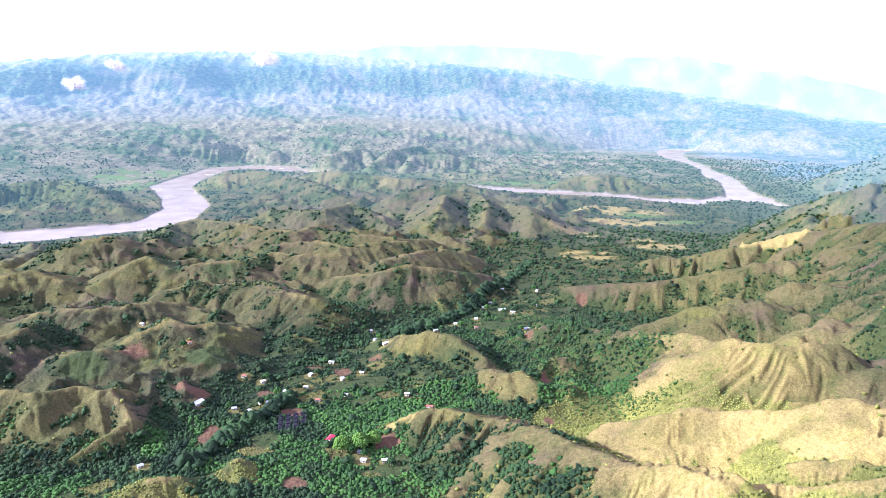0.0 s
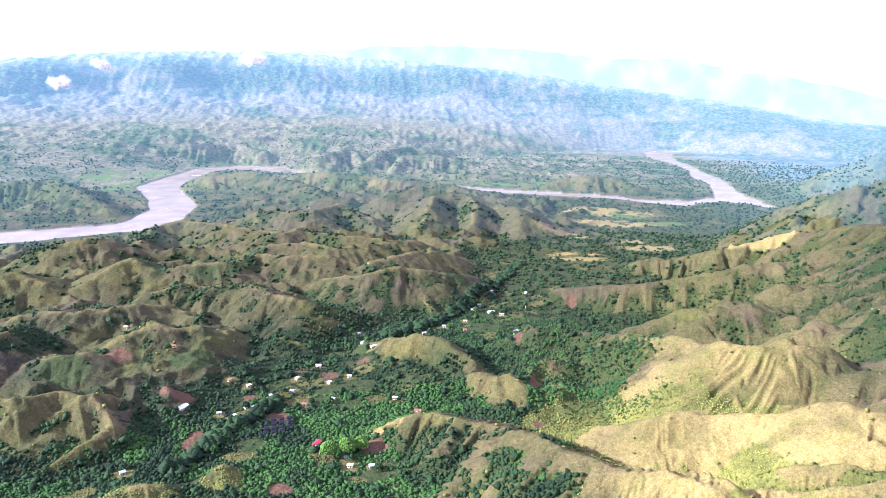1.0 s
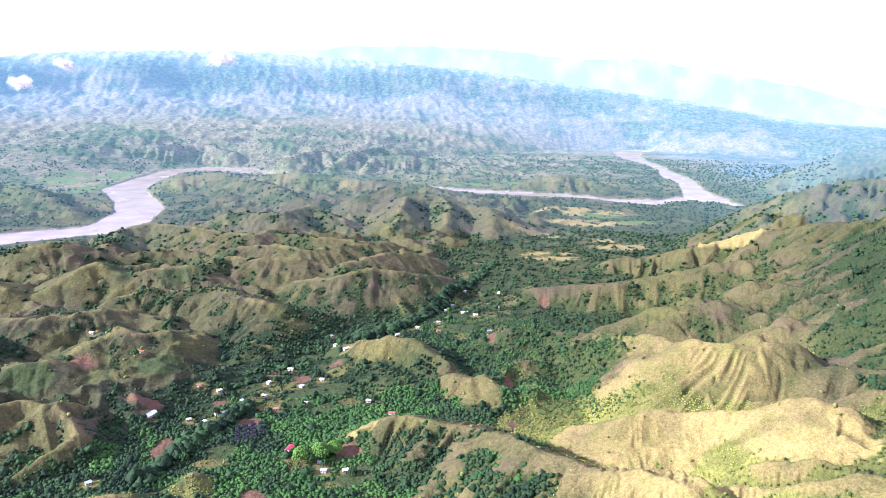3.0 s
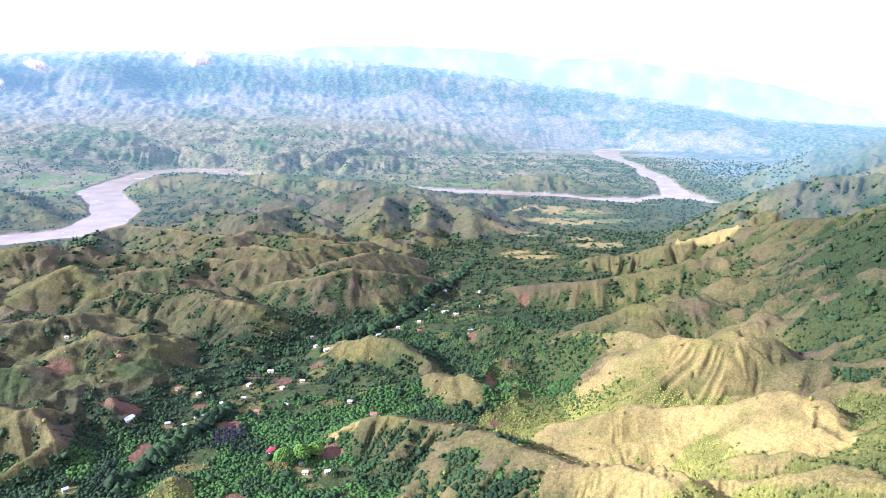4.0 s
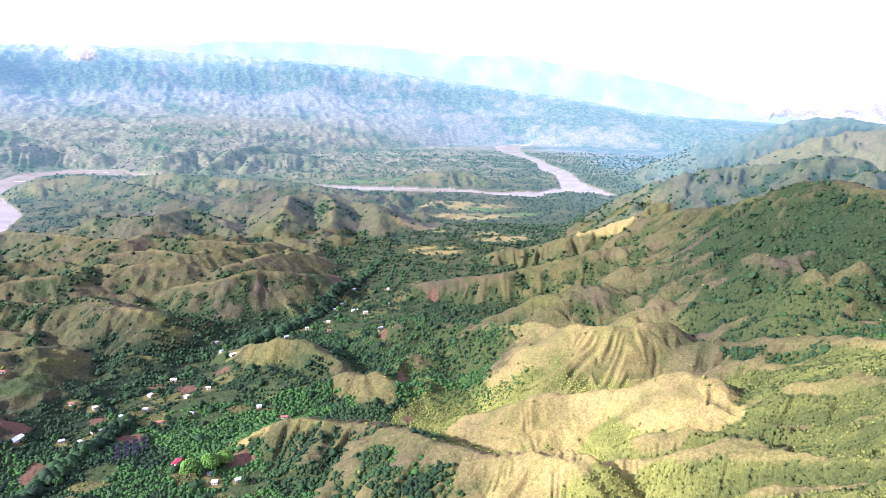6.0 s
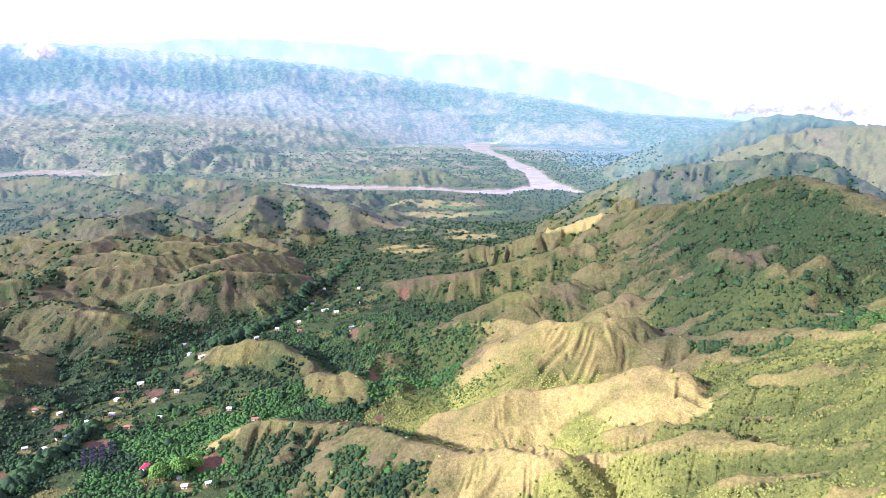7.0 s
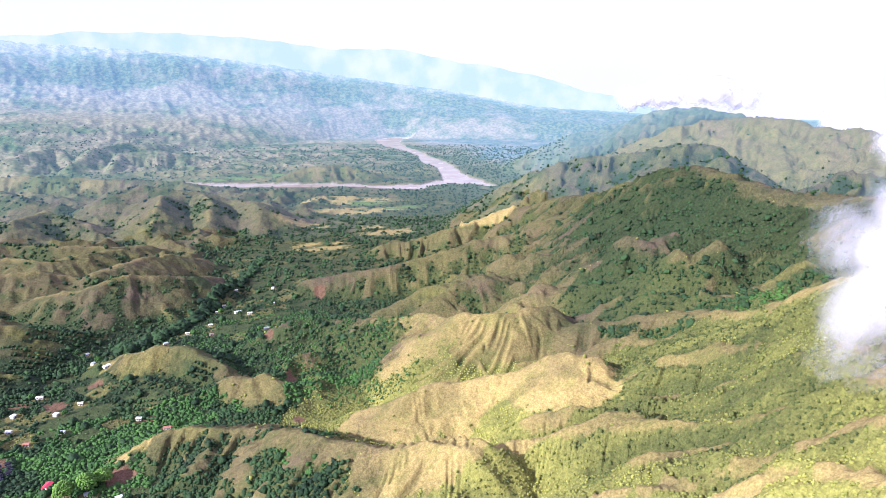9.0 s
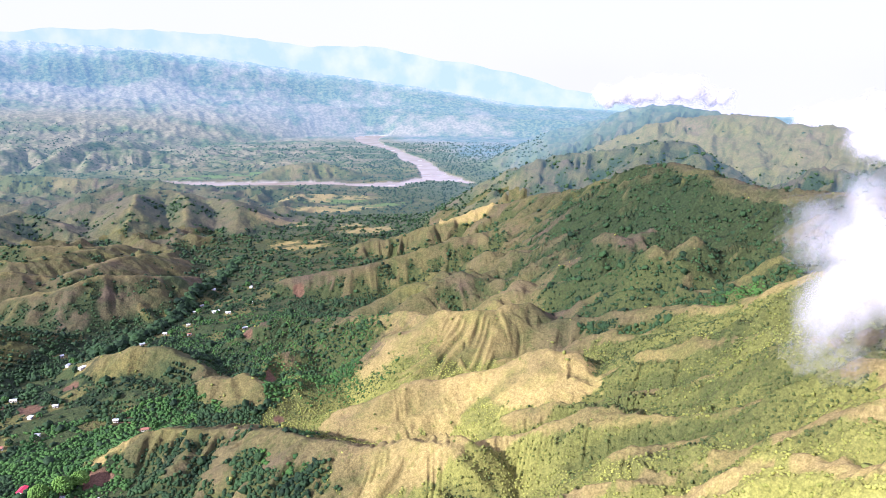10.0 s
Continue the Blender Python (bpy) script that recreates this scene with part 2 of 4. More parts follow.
crest("yellow_spur", [(23, 879, 62), (16, 855, 48)], 0.8, 3, 0.1)
crest("low_terrace", [(-85, 866, 38), (-35, 854, 44), (0, 816, 44), (20, 793, 38)], 0.36, 7, 0.3)
crest("scar_knob", [(18, 788, 42), (37, 801, 52), (57, 798, 56), (80, 786, 55), (94, 788, 58), (108, 756, 56), (124, 741, 46)], 0.62, 4, 0.3)
crest("scar_knob_spur", [(80, 786, 55), (81, 738, 40)], 0.7, 3, 0.3)
crest("scar_knob_spur", [(47, 801, 54), (38, 776, 40)], 0.7, 3, 0.3)
crest("bend_end", [(-536, 2748, 50), (-408, 2720, 60), (-315, 2682, 59), (-178, 2594, 49), (-51, 2560, 48), (93, 2478, 43), (170, 2440, 30)], 0.55, 7, 0.55)
crest("bend_spur", [(-315, 2682, 46), (-255, 2507, 22), (-225, 2440, 1)], 0.6, 5, 0.3)
crest("bend_spur", [(-30, 2560, 31), (-89, 2448, 10), (-165, 2394, 5)], 0.6, 5, 0.3)
crest("plain_hill", [(-1549, 2241, 60), (-1486, 2317, 62), (-1402, 2370, 70), (-1301, 2400, 70), (-1128, 2241, 55), (-972, 2092, 26)], 0.5, 9.6, 0.6)
crest("cliff_hill", [(-1511, 3535, 75), (-1340, 3503, 95), (-1153, 3536, 98), (-1001, 3606, 98), (-833, 3502, 62)], 0.77, 9.6, 0.7)
crest("far_hill_a", [(-625, 3152, 40), (-505, 3212, 80), (-392, 3365, 92), (-328, 3255, 55)], 0.66, 8.4, 0.6)
crest("far_hill_b", [(-314, 3111, 40), (-249, 3261, 86), (-126, 3514, 90), (46, 3612, 70)], 0.66, 8.4, 0.5)
crest("far_hill_c", [(-172, 3061, 26), (-130, 3265, 70), (15, 3299, 72), (175, 3277, 40)], 0.66, 6, 0.5)
crest("river_knoll", [(433, 2642, 24), (514, 2672, 44), (602, 2681, 56), (689, 2678, 50), (773, 2587, 26)], 0.46, 12, 0.5)

# centre lines: x, y and half the width
RIVER = [(-1321, 1713, 90), (-1158, 1773, 85), (-1029, 1837, 76), (-916, 1889, 66), (-845, 1944, 72), (-812, 2028, 74), (-837, 2238, 70), (-964, 2506, 64), (-1071, 2716, 78), (-1074, 2965, 62), (-1053, 3241, 62), (-932, 3331, 80), (-760, 3288, 75), (-612, 3142, 28)]
REACH = [(-612, 3142, 28), (-219, 2852, 30), (102, 2712, 34), (249, 2626, 38), (450, 2545, 36), (643, 2481, 30), (701, 2432, 10), (756, 2384, 36), (846, 2362, 55), (909, 2374, 26), (1001, 2434, 40)]
MAIN_RIVER = [(1126, 2275, 14), (1109, 2341, 24), (1091, 2411, 62), (1082, 2498, 58), (1129, 2663, 42), (1184, 2866, 40), (1193, 3026, 52), (1238, 3267, 22), (1258, 3474, 36), (1250, 3680, 44), (1272, 3912, 60), (1325, 4110, 85), (1400, 4200, 80), (1475, 4235, 45)]
VALLEY = [(-260, 520), (-150, 640), (-110, 760), (-60, 900), (50, 1040), (150, 1250), (230, 1480), (420, 1700), (700, 1950)]


def far_rise(x, y):
    """How high the far country stands, by bearing."""
    bearing = np.degrees(np.arctan2(x, y))
    return np.interp(bearing, [-60, -32, -24, -13, -5, 2, 8, 14, 22, 30, 42, 60], [490, 504, 565, 582, 545, 510, 455, 380, 290, 172, 120, 120])


def mount_at(x, y):
    """How far up the foot of the far mountains a place is, from 0 to 1."""
    reach = np.interp(np.degrees(np.arctan2(x, y)), [-8, 4, 18, 28], [4300, 4420, 4640, 4500])
    return np.clip((np.hypot(x, y) - reach) / (4950 - reach), 0, 1)


def land(x, y):
    """Height, gully depth, and height over the valley floor, at arrays of places."""
    r = np.hypot(x, y)
    wx = x + 9 * fbm(x / 90, y / 90, 2, 3)
    wy = y + 9 * fbm(x / 90 + 40, y / 90, 2, 5)
    floor = 5 + 27 * step(2000, 750, r) + 2.5 * fbm(x / 60, y / 60, 3, 11)
    valley = line_distance(x, y, VALLEY)
    water = 78 + np.minimum(np.minimum(bank_distance(wx, wy, RIVER), bank_distance(wx, wy, MAIN_RIVER)), bank_distance(wx, wy, REACH))
    bearing = np.degrees(np.arctan2(x, y))
    # rolling hills between the valley and the river
    hills = step(90, 230, valley) * step(110, 300, water) * step(2900, 2300, r) * step(19, 8, bearing) * step(640, 820, r)
    rolling = ridged(wx / 150, wy / 150, 4, 21)
    h = floor + hills * (34 * rolling**1.6 - 2)
    hollow = hills * step(0.62, 0.3, rolling)
    # hill country over the river, and the mountains behind
    far = step(2550, 3200, r - 700 * step(-16, -21, bearing)) * step(90, 320, water) * (0.3 + 0.7 * step(22, 4, bearing))
    country = ridged(wx / 95, wy / 130, 5, 31)
    h = h + far * ((24 - 6 * step(3300, 4200, r)) * country**1.4 - 4)
    begin = np.interp(bearing, [-10, -4, 2, 8, 14, 18, 24], [3200, 3400, 3700, 4050, 4400, 4500, 4350])
    reach = np.interp(bearing, [-8, 4, 18, 28], [4300, 4420, 4640, 4500])
    foot = np.interp(bearing, [-6, 6, 14, 22, 30, 36], [205, 185, 160, 125, 100, 90])
    ramp_up = step(90, np.interp(bearing, [-6, 14], [500, 150]), water + 900 * step(4450, 4550, r)) * foot * np.clip((r - begin) / (reach - begin), 0, 1)
    h, floor = h + ramp_up, floor + ramp_up
    mount = np.clip((r - reach) / (4950 - reach), 0, 1)
    rough = ridged(wx / 150, wy / 110, 5, 41)
    rise = far_rise(x, y) - foot
    edge = mount + 0.16 * pn(x / 420, y / 420, 43) * step(0, 0.2, mount) * step(1, 0.8, mount)
    profile = np.interp(edge, [0, 0.25, 0.48, 0.66, 0.8, 1], [0, 0.16, 0.38, 0.74, 0.9, 1])
    h = h + rise * profile + np.clip(rise / 335, 0.25, 1) * ((22 * (rough - 0.5) + 34 * (ridged(wx / 520, wy / 260, 2, 46) - 0.45)) * step(0, 0.12, mount) * (1 - mount) ** 0.8 + 9 * mount * fbm(x / 500, y / 500, 3, 45))
    hollow = np.maximum(hollow, far * step(0.42, 0.2, country))
    # the broken country outside the view
    behind = np.maximum(step(66, 90, bearing), step(-44, -70, bearing)) * step(150, 500, r)
    h = h + behind * 90 * ridged(wx / 380, wy / 380, 3, 51)
    gully, crown = np.zeros_like(h), np.full(h.shape, 60.0)
    lam = np.maximum(8, r / 75)
    sway = pn(x / 70, y / 70, 61)
    for n, (pts, slope, top, rib) in enumerate(CRESTS):
        p = np.array(pts, float)
        reach = p[:, 2].max() / slope * 1.15 + 40
        near = np.nonzero((x > p[:, 0].min() - reach) & (x < p[:, 0].max() + reach) & (y > p[:, 1].min() - reach) & (y < p[:, 1].max() + reach))[0]
        if not len(near):
            continue
        qx, qy = wx[near], wy[near]
        best, gap, along = np.full(len(near), -1e9), np.zeros(len(near)), 0.0
        place, hand, square = np.zeros(len(near)), np.zeros(len(near)), np.ones(len(near))
        for (ax, ay, az_), (bx, by, bz) in zip(pts, pts[1:]):
            vx, vy = bx - ax, by - ay
            span = math.hypot(vx, vy) + 1e-6
            t = np.clip(((qx - ax) * vx + (qy - ay) * vy) / span**2, 0, 1)
            d = np.hypot(qx - ax - t * vx, qy - ay - t * vy)
            z = az_ + t * (bz - az_) - slope * (np.sqrt(d * d + top * top) - top)
            win = z > best
            best, gap, place = np.where(win, z, best), np.where(win, d, gap), np.where(win, along + t * span, place)
            cross = ((qx - ax) * vy - (qy - ay) * vx) / span
            hand, square = np.where(win, np.sign(cross), hand), np.where(win, np.abs(cross) / np.maximum(d, 0.01), square)
            along += span
        old = h[near]
        live = np.nonzero(best > old - 25)[0]
        if not len(live):
            continue
        near, best, gap, place, hand, square, old = near[live], best[live], gap[live], place[live], hand[live], square[live], old[live]
        lm = lam[near]
        s = (place + 0.35 * gap * sway[near]) / lm
        g = 0.75 * pn(s + n * 3.3, hand * 50 + gap / 160, 71) + 0.7 * pn(s * 2.3 + n * 5.1, hand * 50 + gap / 90, 72)
        g = g * square**2          # no gullies off the end of a ridge
        best = best - rib * slope * g * 1.7 * np.minimum(gap, 1.8 * lm)
        k = 5.0
        blend = np.clip(0.5 + 0.5 * (best - old) / k, 0, 1)
        h[near] = old * (1 - blend) + best * blend + k * blend * (1 - blend)
        gully[near] = gully[near] * (1 - blend) + g * np.minimum(1, gap / 18) * blend
        crown[near] = crown[near] * (1 - blend) + gap * blend
    up = np.clip((h - floor) / 30, 0, 1)
    small = ridged(wx / 52, wy / 52, 4, 81)
    hollow = np.maximum(hollow, 0.8 * step(0.55, 0.25, small) * step(0.1, 0.5, up))
    side = step(16, 26, bearing) * step(1500, 1000, r) * step(0.7, 1.5, np.minimum(np.hypot((x - 385) / 110, (y - 695) / 75), np.hypot((x - 310) / 110, (y - 585) / 65)))
    slant = ridged((0.78 * wx + 0.62 * wy) / 66, (0.62 * wx - 0.78 * wy) / 240, 4, 83)
    hollow = np.maximum(hollow, side * step(0.6, 0.3, slant))
    h = h + side * 32 * (slant - 0.6)
    h = h + up * (np.interp(bearing, [-6, 6], [8, 5.5]) * (small - 0.55) - 1.5 * np.maximum(0, gully)) + 0.5 * fbm(x / 9, y / 9, 2, 85)
    worn = step(23, 28, bearing) * step(1400, 1600, r) * step(3300, 2800, r)
    h = h + worn * up * 20 * (ridged(wx / 90, wy / 90, 4, 86) - 0.55)
    # the river's bed and its sand bars
    wide = 76 + 9 * pn(x / 160, y / 160, 91)
    bed = -3.5 + 3.6 * step(0.05, 0.4, fbm(x / 130, y / 130, 3, 95))
    h = bed + (h - bed) * step(wide - 8, wide + 12 + 0.5 * np.clip(h, 0, 80), water)
    return h, gully, h - floor, water, valley, crown, hollow


# ---- materials ----
def nodes_of(name):
    m = bpy.data.materials.new(name)
    m.use_nodes = True
    return m, m.node_tree, m.node_tree.nodes["Principled BSDF"]


def add(tree, kind, **values):
    node = tree.nodes.new(kind)
    for key, value in values.items():
        if key in node.inputs:
            node.inputs[key].default_value = value
    return node


def mix(tree, factor, a, b):
    node = tree.nodes.new("ShaderNodeMix")
    node.data_type = "RGBA"
    for socket, value in ((node.inputs[0], factor), (node.inputs[6], a), (node.inputs[7], b)):
        if isinstance(value, bpy.types.NodeSocket):
            tree.links.new(value, socket)
        else:
            socket.default_value = value
    return node.outputs[2]


def ramp(tree, source, low, high):
    node = tree.nodes.new("ShaderNodeMapRange")
    node.inputs[1].default_value, node.inputs[2].default_value = low, high
    tree.links.new(source, node.inputs[0])
    return node.outputs[0]


def noise_of(tree, scale, detail=4.0, tall=1.0):
    """Noise by place; tall above 1 lays it in beds."""
    coord = tree.nodes.new("ShaderNodeNewGeometry")
    node = tree.nodes.new("ShaderNodeTexNoise")
    node.inputs["Scale"].default_value, node.inputs["Detail"].default_value = scale, detail
    place = tree.nodes.new("ShaderNodeVectorMath")
    place.operation = "MULTIPLY"
    place.inputs[1].default_value = (1, 1, tall)
    tree.links.new(coord.outputs["Position"], place.inputs[0])
    tree.links.new(place.outputs[0], node.inputs["Vector"])
    return node.outputs[0]


def attr(tree, name):
    node = tree.nodes.new("ShaderNodeAttribute")
    node.attribute_name = name
    return node.outputs["Fac"]


def rgb(r, g, b):
    return (r, g, b, 1)


def ground_material(name, glow=None):
    m, t, bsdf = nodes_of(name)
    grain = ramp(t, noise_of(t, 0.35, 6), 0.3, 0.7)
    patch = ramp(t, noise_of(t, 0.02, 4), 0.35, 0.65)
    gold = mix(t, grain, rgb(0.3, 0.215, 0.075), rgb(0.46, 0.335, 0.125))
    olive = mix(t, grain, rgb(0.04, 0.04, 0.018), rgb(0.09, 0.085, 0.036))
    broad = ramp(t, noise_of(t, 0.007, 4), 0.4, 0.62)
    olive = mix(t, patch, olive, mix(t, broad, mix(t, grain, rgb(0.066, 0.046, 0.038), rgb(0.095, 0.07, 0.05)), mix(t, grain, rgb(0.075, 0.076, 0.022), rgb(0.125, 0.118, 0.034))))
    grass = mix(t, attr(t, "dry"), olive, gold)
    bush = mix(t, grain, rgb(0.014, 0.024, 0.012), rgb(0.034, 0.052, 0.02))
    bush = mix(t, attr(t, "dry"), bush, mix(t, grain, rgb(0.205, 0.192, 0.046), rgb(0.36, 0.325, 0.082)))
    specks = ramp(t, noise_of(t, 0.16, 3), 0.58, 0.66)
    tufts = ramp(t, noise_of(t, 0.05, 5), 0.5, 0.66)
    fewer = ramp(t, attr(t, "dry"), 1.5, 0.35)
    plain_grass = grass
    grass = mix(t, tufts, grass, mix(t, 0.55, grass, bush))
    grass = mix(t, fewer, plain_grass, mix(t, specks, grass, mix(t, 0.62, grass, bush)))
    colour = mix(t, attr(t, "bush"), grass, bush)
    colour = mix(t, attr(t, "field"), colour, mix(t, grain, rgb(0.036, 0.052, 0.018), rgb(0.068, 0.085, 0.028)))
    colour = mix(t, attr(t, "lime"), colour, mix(t, grain, rgb(0.075, 0.125, 0.028), rgb(0.15, 0.19, 0.05)))
    colour = mix(t, attr(t, "soil"), colour, mix(t, grain, rgb(0.11, 0.06, 0.035), rgb(0.18, 0.1, 0.06)))
    colour = mix(t, attr(t, "sand"), colour, mix(t, grain, rgb(0.31, 0.25, 0.22), rgb(0.4, 0.33, 0.29)))
    # single tussocks, darker between them
    fine = t.nodes.new("ShaderNodeMix")
    fine.data_type, fine.blend_type = "RGBA", "MULTIPLY"
    t.links.new(ramp(t, noise_of(t, 0.8, 3), 0.62, 0.38), fine.inputs[0])
    t.links.new(colour, fine.inputs[6])
    fine.inputs[7].default_value = rgb(0.68, 0.7, 0.69)
    colour = fine.outputs[2]
    t.links.new(colour, bsdf.inputs["Base Color"])
    bsdf.inputs["Roughness"].default_value = 0.9
    bsdf.inputs["Specular IOR Level"].default_value = 0.15
    # tussocks, and the small rills between them
    rills = add(t, "ShaderNodeBump", Strength=0.8, Distance=10.0 if glow else 3.4)
    t.links.new(noise_of(t, 0.028 if glow else 0.09, 7), rills.inputs["Height"])
    t.links.new(ramp(t, attr(t, "dry"), 1.1, 0.0), rills.inputs["Strength"])
    bump = add(t, "ShaderNodeBump", Strength=0.6, Distance=1.2)
    t.links.new(noise_of(t, 0.45, 5), bump.inputs["Height"])
    t.links.new(rills.outputs[0], bump.inputs["Normal"])
    t.links.new(bump.outputs[0], bsdf.inputs["Normal"])
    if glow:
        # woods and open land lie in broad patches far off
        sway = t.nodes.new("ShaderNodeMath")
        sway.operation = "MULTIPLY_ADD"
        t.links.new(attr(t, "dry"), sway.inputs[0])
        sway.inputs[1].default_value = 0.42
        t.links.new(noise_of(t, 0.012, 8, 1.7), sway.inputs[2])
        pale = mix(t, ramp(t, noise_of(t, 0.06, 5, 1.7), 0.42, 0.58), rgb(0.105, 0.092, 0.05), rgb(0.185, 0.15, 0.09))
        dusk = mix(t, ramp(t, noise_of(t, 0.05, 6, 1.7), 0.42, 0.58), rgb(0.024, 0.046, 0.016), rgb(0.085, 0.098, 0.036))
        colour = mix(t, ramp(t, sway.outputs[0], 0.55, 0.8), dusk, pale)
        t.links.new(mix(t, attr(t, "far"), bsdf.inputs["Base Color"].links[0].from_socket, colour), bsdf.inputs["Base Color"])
        # haze painted as emission, stronger and bluer with distance
        haze_glow = t.nodes.new("ShaderNodeValToRGB")
        for k, tone in enumerate(HAZE_GLOWS):
            stop = haze_glow.color_ramp.elements[0] if k == 0 else haze_glow.color_ramp.elements.new(k / len(HAZE_GLOWS))
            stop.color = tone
        haze_glow.color_ramp.elements[len(HAZE_GLOWS)].color = HAZE_GLOWS[-1]
        t.links.new(attr(t, "haze_glow"), haze_glow.inputs[0])
        t.links.new(haze_glow.outputs[0], bsdf.inputs["Emission Color"])
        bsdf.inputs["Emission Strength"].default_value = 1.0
    return m


def leaf_material(name, dark, light, glow=None):
    m, t, bsdf = nodes_of(name)
    geo = t.nodes.new("ShaderNodeNewGeometry")
    middle = tuple(0.6 * p + 0.4 * q for p, q in zip(dark, light))
    tone = mix(t, geo.outputs["Random Per Island"], dark, middle)
    tone = mix(t, ramp(t, noise_of(t, 0.035, 3), 0.38, 0.66), tone, light)
    t.links.new(tone, bsdf.inputs["Base Color"])
    bsdf.inputs["Roughness"].default_value = 0.75
    bsdf.inputs["Specular IOR Level"].default_value = 0.2
    bump = add(t, "ShaderNodeBump", Strength=0.8, Distance=1.0)
    t.links.new(noise_of(t, 0.8, 4), bump.inputs["Height"])
    t.links.new(bump.outputs[0], bsdf.inputs["Normal"])
    # distant leaves glow faintly, as painted haze
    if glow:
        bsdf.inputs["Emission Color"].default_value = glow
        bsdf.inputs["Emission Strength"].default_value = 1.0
    return m


def water_material():
    m, t, bsdf = nodes_of("muddy_water")
    tone = mix(t, ramp(t, noise_of(t, 0.012, 4), 0.35, 0.65), rgb(0.29, 0.23, 0.19), rgb(0.38, 0.31, 0.265))
    t.links.new(tone, bsdf.inputs["Base Color"])
    bsdf.inputs["Roughness"].default_value = 0.25
    bump = add(t, "ShaderNodeBump", Strength=0.15, Distance=0.3)
    t.links.new(noise_of(t, 0.2, 3), bump.inputs["Height"])
    t.links.new(bump.outputs[0], bsdf.inputs["Normal"])
    return m


# haze tones from near to far, which far land and woods give off
HAZE_GLOWS = [rgb(0, 0, 0), rgb(0.011, 0.024, 0.036), rgb(0.020, 0.043, 0.062), rgb(0.034, 0.063, 0.082), rgb(0.056, 0.09, 0.114), rgb(0.082, 0.140, 0.215), rgb(0.155, 0.235, 0.310)]
GROUND = ground_material("grassland")
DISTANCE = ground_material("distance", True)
WOODS = leaf_material("woods", rgb(0.009, 0.022, 0.01), rgb(0.034, 0.07, 0.022))
SCRUB = leaf_material("scrub", rgb(0.16, 0.168, 0.036), rgb(0.32, 0.31, 0.068))
FRESH = leaf_material("fresh_leaves", rgb(0.022, 0.06, 0.015), rgb(0.06, 0.13, 0.026))
THICKET = leaf_material("thicket", rgb(0.1, 0.114, 0.026), rgb(0.215, 0.215, 0.05))
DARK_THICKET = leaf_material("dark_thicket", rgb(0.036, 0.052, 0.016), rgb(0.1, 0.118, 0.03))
# woods far off, with the land's haze tones as emission
FAR_WOODS = [leaf_material("far_woods", rgb(0.013, 0.025, 0.013), rgb(0.037, 0.062, 0.024), glow) for glow in HAZE_GLOWS[1:3]]
WATER = water_material()


# ---- the ground, one sheet ----
def mesh_from(name, verts, faces):
    """A mesh from arrays of places and of triangles or quads."""
    me = bpy.data.meshes.new(name)
    n, k = faces.shape
    me.vertices.add(len(verts))
    me.vertices.foreach_set("co", np.ascontiguousarray(verts, np.float32).ravel())
    me.loops.add(n * k)
    me.loops.foreach_set("vertex_index", np.ascontiguousarray(faces, np.int32).ravel())
    me.polygons.add(n)
    me.polygons.foreach_set("loop_start", np.arange(0, n * k, k, dtype=np.int32))
    me.update(calc_edges=True)
    return me


def rings():
    r, out = 24.0, [0.5, 12.0]
    while r < 4950:
        out.append(r)
        r += 12 if r < 220 else 5 if r < 330 else float(np.clip(r * r * 3.2e-6, 2.4, 18)) if r < 4250 else 11
    return np.array(out)


RADII = rings()
BEARINGS = np.radians(np.concatenate([np.linspace(-40, 64, 850), np.linspace(64, 320, 66)[1:-1]]))
NR, NB = len(RADII), len(BEARINGS)
gx = (RADII[:, None] * np.sin(BEARINGS)[None]).ravel()
gy = (RADII[:, None] * np.cos(BEARINGS)[None]).ravel()
RAGGED[len(gx)] = 0.3 * pn(gx / 14, gy / 14, 7) + 0.35 * pn(gx / 6, gy / 6, 8)
gz, gully, over, water, valley, crown, hollow = land(gx, gy)
rad = np.hypot(gx, gy)
bear = np.degrees(np.arctan2(gx, gy))


SOIL = patch(gx, gy, [(-297, 760, 20, 14), (-173, 730, 15, 10), (-58, 661, 14, 13), (-140, 586, 13, 10), (-131, 846, 13, 13), (-92, 884, 9, 12), (-168, 861, 11, 8), (-33, 776, 9, 7), (-15, 746, 6, 8), (123, 937, 6, 15), (-401, 846, 19, 17), (125, 788, 6, 12), (-249, 675, 11, 24), (-215, 779, 10, 9), (117, 699, 6, 7), (-70, 975, 9, 8), (239, 1150, 11, 15), (-73, 1261, 16, 17)])
FIELDS = patch(gx, gy, [(-304, 842, 32, 28), (-101, 807, 17, 13), (-59, 812, 43, 21), (85, 1033, 30, 23), (-155, 1040, 31, 19), (-115, 925, 31, 11), (-187, 669, 16, 17), (47, 1215, 22, 30), (-124, 771, 18, 14), (-51, 609, 20, 13), (-446, 797, 34, 27), (131, 920, 17, 20), (-513, 1264, 39, 33), (-395, 1223, 46, 22)])
LIME_FIELDS = [(-1385, 2940, 95, 130), (-1190, 2700, 60, 130), (-1215, 3040, 90, 110), (-190, 2800, 110, 50), (-8, 2775, 100, 45), (320, 2770, 200, 50), (560, 2070, 110, 26), (690, 1980, 75, 22)]
LIME = patch(gx, gy, LIME_FIELDS) * step(-0.25, 0.0, fbm(gx / 45, gy / 60, 3, 108))
PALE = patch(gx, gy, [(536, 2124, 154, 61), (531, 1972, 172, 46), (534, 1660, 74, 39), (333, 1556, 68, 57), (338, 1802, 78, 37), (-1281, 2941, 156, 258), (514, 1735, 38, 24), (-39, 691, 11, 9), (-56, 681, 7, 7)])

